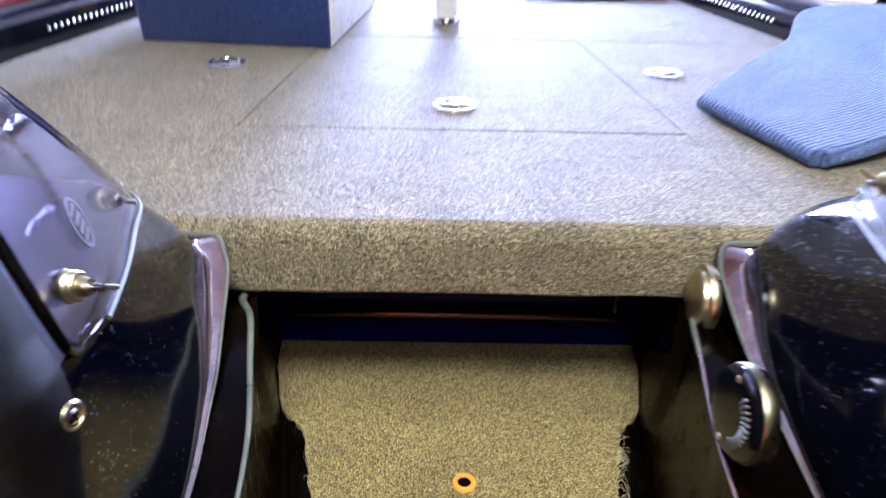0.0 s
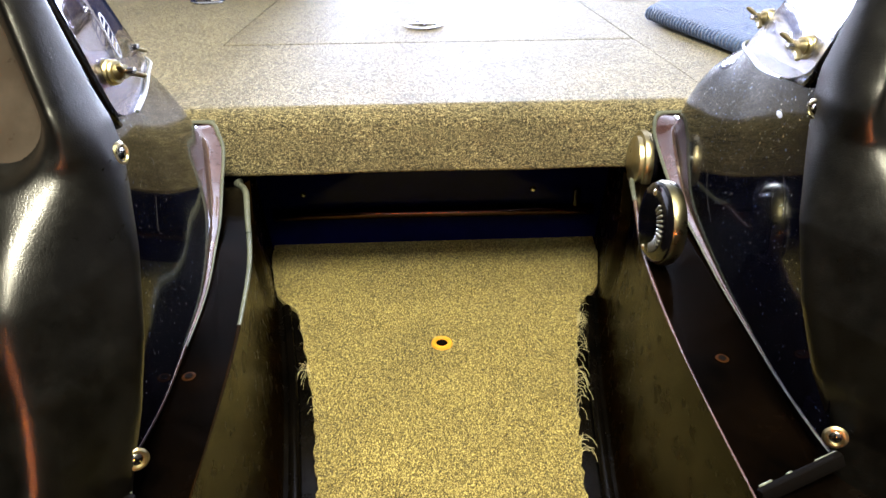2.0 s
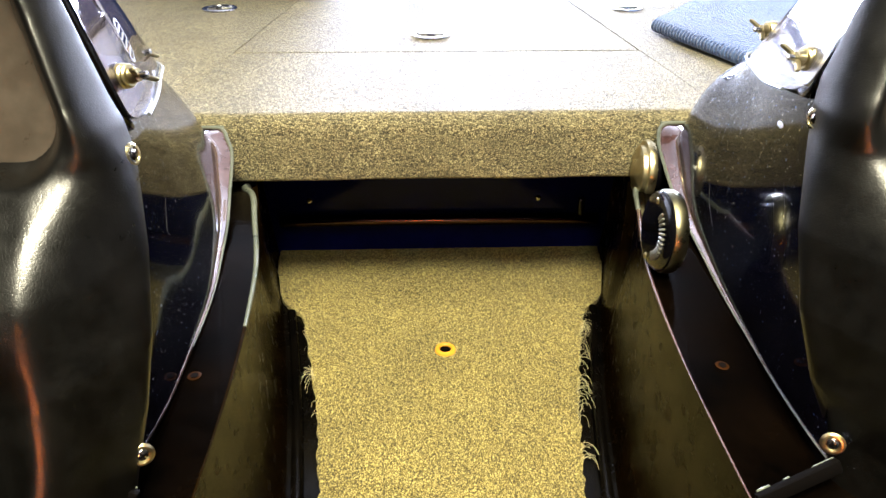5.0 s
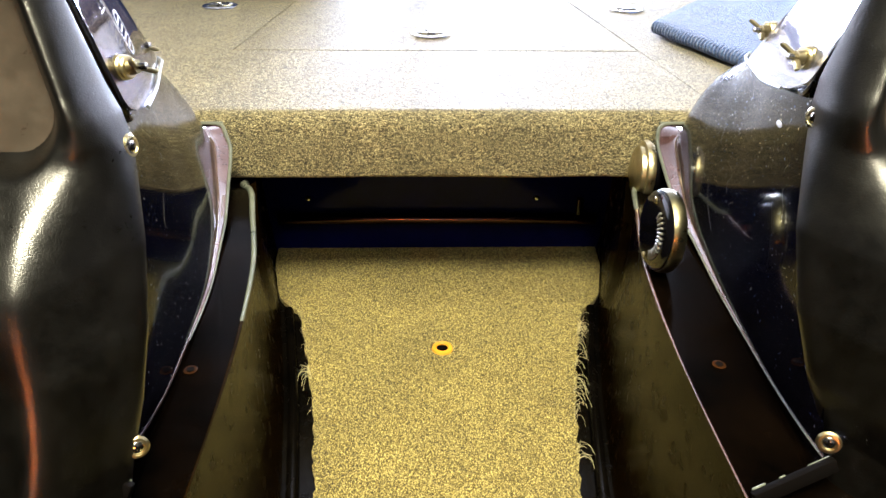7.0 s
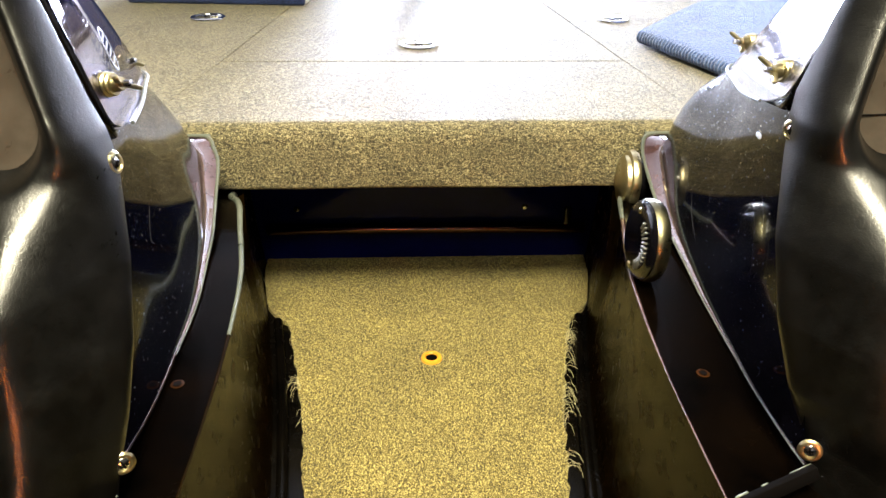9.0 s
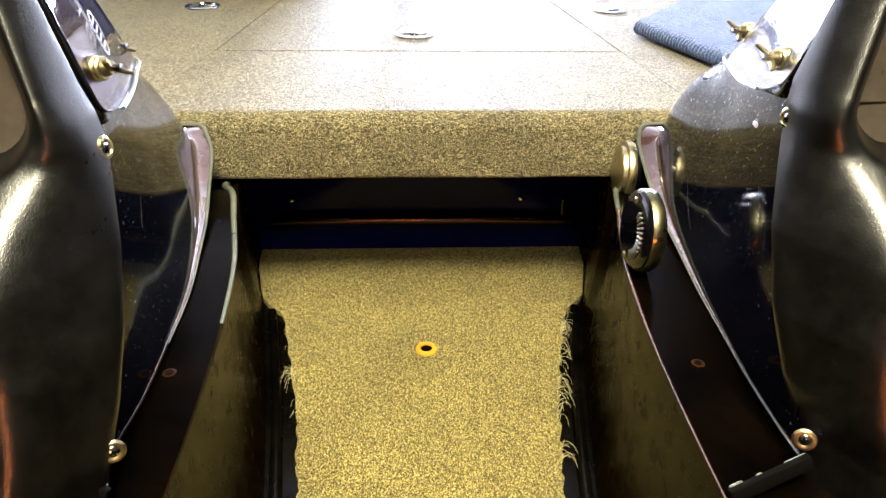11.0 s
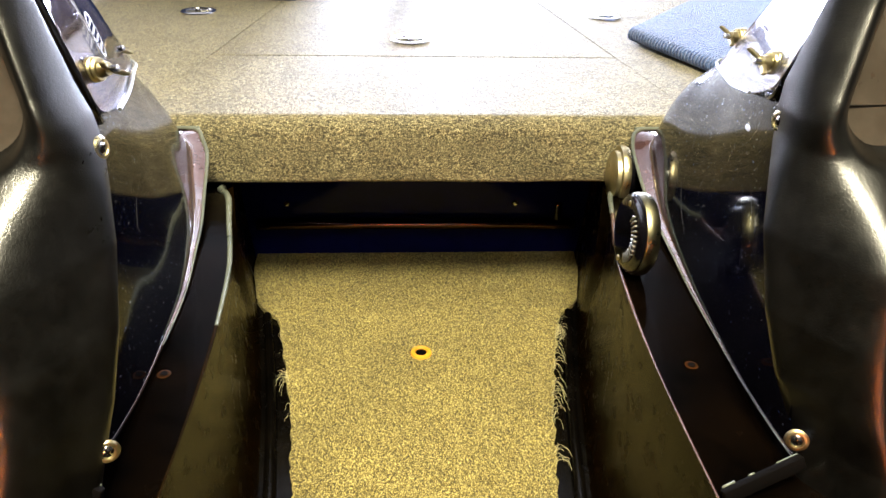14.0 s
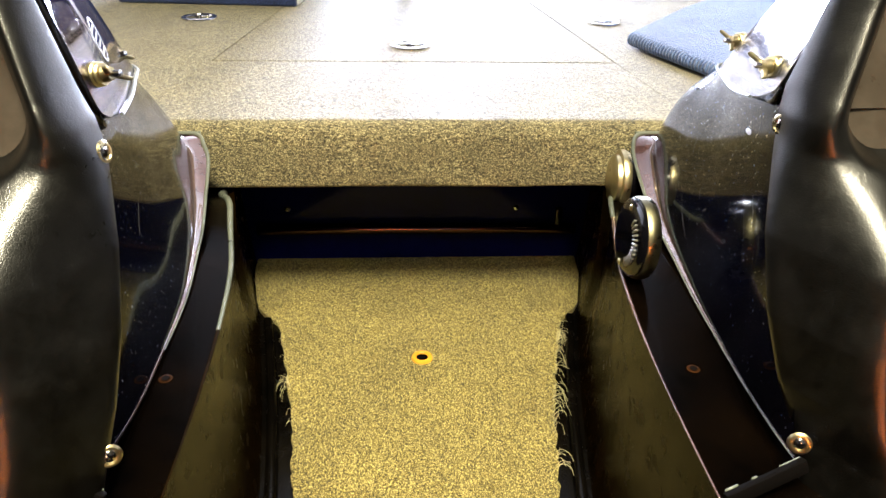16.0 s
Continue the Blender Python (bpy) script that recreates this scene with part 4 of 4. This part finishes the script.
part("rolled_edge", tube_bm([cover(f, 0) + Vector((-0.55, 0.002 - 1.72, 0.015 - Z)) for f in (0.02, 0.15, 0.3, 0.5, 0.75, 0.97)], 0.0155, 12, 40), SKYBLUE, cov)

rod = thing("fishing_rod", "thin dark fishing rod lying on the deck", "fishing rod", at=(0, 0, 0))
part("blank", tube_bm([(0.32, 3.28, 0.418), (0.5, 3.31, 0.416), (0.70, 3.345, 0.416)], lambda s: 0.004 + 0.004 * s, 8, 12), BLACK, rod)
part("grip", tube_bm([(0.68, 3.342, 0.423), (0.78, 3.358, 0.423), (0.845, 3.37, 0.423)], 0.012, 10, 8), RUBBER, rod)
part("tip", tube_bm([(0.29, 3.276, 0.420), (0.32, 3.281, 0.420)], 0.008, 8, 4), BLACK, rod)
part("butt", tube_bm([(0.845, 3.37, 0.423), (0.875, 3.375, 0.423)], 0.014, 10, 4), RED, rod, "red butt cap")

disc = thing("swivel_base", "low round black base plate with a pale rim", "base plate", at=(-0.06, 4.02, Z))
part("plate", turned_bm([(0, 0.0), (0.37, 0.0), (0.385, 0.012), (0.37, 0.030), (0.30, 0.032), (0.29, 0.020), (0, 0.020)], 56), BLACK, disc)
part("rim", turned_bm([(0.335, 0.031), (0.372, 0.030), (0.366, 0.040), (0.345, 0.042)], 56, None, True), STEEL, disc)
motor = thing("trolling_motor", "dark blue-black trolling motor standing at the bow", "trolling motor", at=(-0.09, 4.06, Z + 0.020))
part("column", turned_bm([(0, 0), (0.052, 0), (0.046, 0.10), (0.040, 0.42), (0, 0.42)], 28), NAVY, motor)
part("collar", turned_bm([(0.052, 0), (0.085, 0), (0.085, 0.014), (0.066, 0.024), (0.052, 0.026)], 28, None, True), STEEL, motor)
part("head", box_bm(-0.07, 0.07, -0.10, 0.16, 0.42, 0.54, 0.03, 4), BLACK, motor)
pedal = thing("foot_pedal", "black foot pedal with shiny hinges", "foot pedal", at=(-0.40, 4.22, Z))
part("base", box_bm(-0.10, 0.10, -0.15, 0.15, 0, 0.03, 0.008), BLACK, pedal)
tread = box_bm(-0.08, 0.08, -0.14, 0.14, 0.05, 0.07, 0.008)
bmesh.ops.transform(tread, matrix=pose(0, 0, 0.03, 18, 0, 0), verts=tread.verts)
part("tread", tread, GUNMETAL, pedal)
part("hinge", tube_bm([(-0.09, 0, 0.075), (0, 0, 0.077), (0.09, 0, 0.075)], 0.018, 12, 6), STEEL, pedal)
chest = thing("tackle_case", "small dark tackle case near the bow", "case", at=(-0.22, 4.52, Z))
part("case", box_bm(-0.17, 0.17, -0.10, 0.10, 0, 0.15, 0.012, 3), BLACK, chest)
part("lid", box_bm(-0.175, 0.175, -0.105, 0.105, 0.15, 0.185, 0.010, 3), NAVY, chest)

# cleats on the starboard gunwale
for y in (2.86, 2.93, 3.0):
    cl = thing("hull_clip", "small bright metal clip on the gunwale", "clip", "gunwale clips", at=(half_width(y) + 0.11, y, Z + 0.105))
    part("body", turned_bm([(0, 0.020), (0.010, 0.018), (0.016, 0.0), (0, 0)], 16), STEEL, cl)

# ---- beyond the boat ----
drum = thing("plastic_drum", "tall orange-red plastic drum beside the boat", "drum", at=(-1.72, 3.62, GROUND))
part("body", turned_bm([(0, 0), (0.19, 0), (0.205, 0.03), (0.205, 0.60), (0.215, 0.62), (0.205, 0.64), (0.205, 1.22), (0.22, 1.24), (0.205, 1.26), (0.205, 1.72), (0.185, 1.76), (0, 1.76)], 40), RED, drum)
part("lid", turned_bm([(0, 1.80), (0.19, 1.80), (0.20, 1.785), (0.20, 1.762), (0, 1.762)], 40), WHITE, drum)
bins = thing("storage_bin", "stacked white storage bin beside the boat", "bin", at=(-1.98, 2.92, GROUND))
part("body", box_bm(-0.28, 0.28, -0.22, 0.22, 0, 1.20, 0.03, 3), WHITE, bins)
part("lid", box_bm(-0.30, 0.30, -0.24, 0.24, 1.20, 1.25, 0.015, 3), PLASTER, bins)

bench = thing("workbench", "white painted workbench along the wall", "workbench", at=(2.35, 5.2, GROUND))
part("top", box_bm(-0.90, 0.90, -0.35, 0.35, 0.92, 0.97, 0.006), WHITE, bench)
for x in (-0.84, 0.84):
    for y in (-0.29, 0.29):
        part("leg", box_bm(x - 0.035, x + 0.035, y - 0.035, y + 0.035, 0, 0.92, 0.004), WHITE, bench)
part("shelf", box_bm(-0.86, 0.86, -0.30, 0.30, 0.25, 0.28, 0.004), WHITE, bench)


def bottle(at, r, h, mat, capm, label):
    b = thing("bottle", label, "bottle", "bottles on the bench", at=at)
    part("body", turned_bm([(0, 0), (r * 0.92, 0), (r, 0.01), (r, h * 0.68), (r * 0.9, h * 0.76), (r * 0.38, h * 0.86), (r * 0.36, h * 0.9), (0, h * 0.9)], 24), mat, b)
    part("cap", turned_bm([(0, h), (r * 0.42, h * 0.99), (r * 0.45, h * 0.89), (0, h * 0.89)], 20), capm, b)
    return b


BT = GROUND + 0.97
bottle((1.70, 5.02, BT), 0.055, 0.27, PINK, PINK, "magenta plastic bottle on the white bench")
bottle((1.86, 5.00, BT), 0.060, 0.46, RED, WHITE, "tall red bottle with a yellow label")
lab = part("label", turned_bm([(0.0608, 0.10), (0.0612, 0.10), (0.0612, 0.24), (0.0608, 0.24)], 24, None, True), AMBER, bpy.data.objects["bottle.001"], "plain yellow label")
bottle((1.97, 5.06, BT), 0.035, 0.40, RED, WHITE, "slim red bottle on the white bench")
coil = thing("hung_chain", "dark coil of chain hanging over the bench", "chain", at=(2.42, 5.42, 0.62))
part("coil", turned_bm([(0.10 + 0.022 * math.cos(a), 0.022 * math.sin(a)) for a in [2 * math.pi * k / 10 for k in range(10)]], 40, pose(0, 0, 0, 80, 20, 0), True), GUNMETAL, coil)
part("strap", tube_bm([(-0.05, 0, -0.09), (-0.07, 0.0, -0.25), (-0.06, 0.02, -0.40)], 0.004, 6, 12), BLACK, coil)
part("hook", tube_bm([(0, 0, 0.09), (0, 0.0, 0.6), (0, 0.0, 2.128)], 0.006, 8, 8), GUNMETAL, coil)
for k, x in enumerate((2.72, 2.93, 3.13)):
    pl = box_bm(-0.095, 0.095, -0.012, 0.012, 0, 2.1, 0.004)
    ob = tagged(part("pine_board", pl, PINE), "varnished pine board leaning upright by the bench", "board", "leaning pine boards")
    ob.matrix_world = pose(x, 4.62 + 0.02 * k, GROUND, -3, 0, 2 * k)
umb = thing("black_pole", "black cloth-wrapped pole standing by the boards", "pole", at=(2.56, 4.66, GROUND))
part("pole", tube_bm([(0, 0, 0), (0.01, 0, 0.6), (-0.01, 0, 1.2), (0, 0, 1.9)], lambda s: 0.018 + 0.02 * abs(math.sin(9 * s)), 10, 40), RUBBER, umb)

# small unseen heater added behind the helm so orange glow shows on the gloss
GLOW = material("orange_reflection_glow", (0.9, 0.22, 0.02), 0.5)
bsdf(GLOW).inputs["Emission Color"].default_value = (1.0, 0.20, 0.004, 1)
bsdf(GLOW).inputs["Emission Strength"].default_value = 48.0
heater = thing("orange_glow_source", "small unseen heater added for its orange reflections", "heater", at=(-0.15, -1.35, -0.006))
part("foot", box_bm(-0.30, 0.30, -0.07, 0.07, 0, 0.03, 0.006), GUNMETAL, heater)
part("housing", box_bm(-0.42, 0.42, -0.05, 0.03, 0.03, 0.55, 0.012, 3), GUNMETAL, heater)
part("element", tube_bm([(-0.28, 0.045, 0.42), (0, 0.045, 0.42), (0.28, 0.045, 0.42)], 0.026, 16, 6), GLOW, heater)
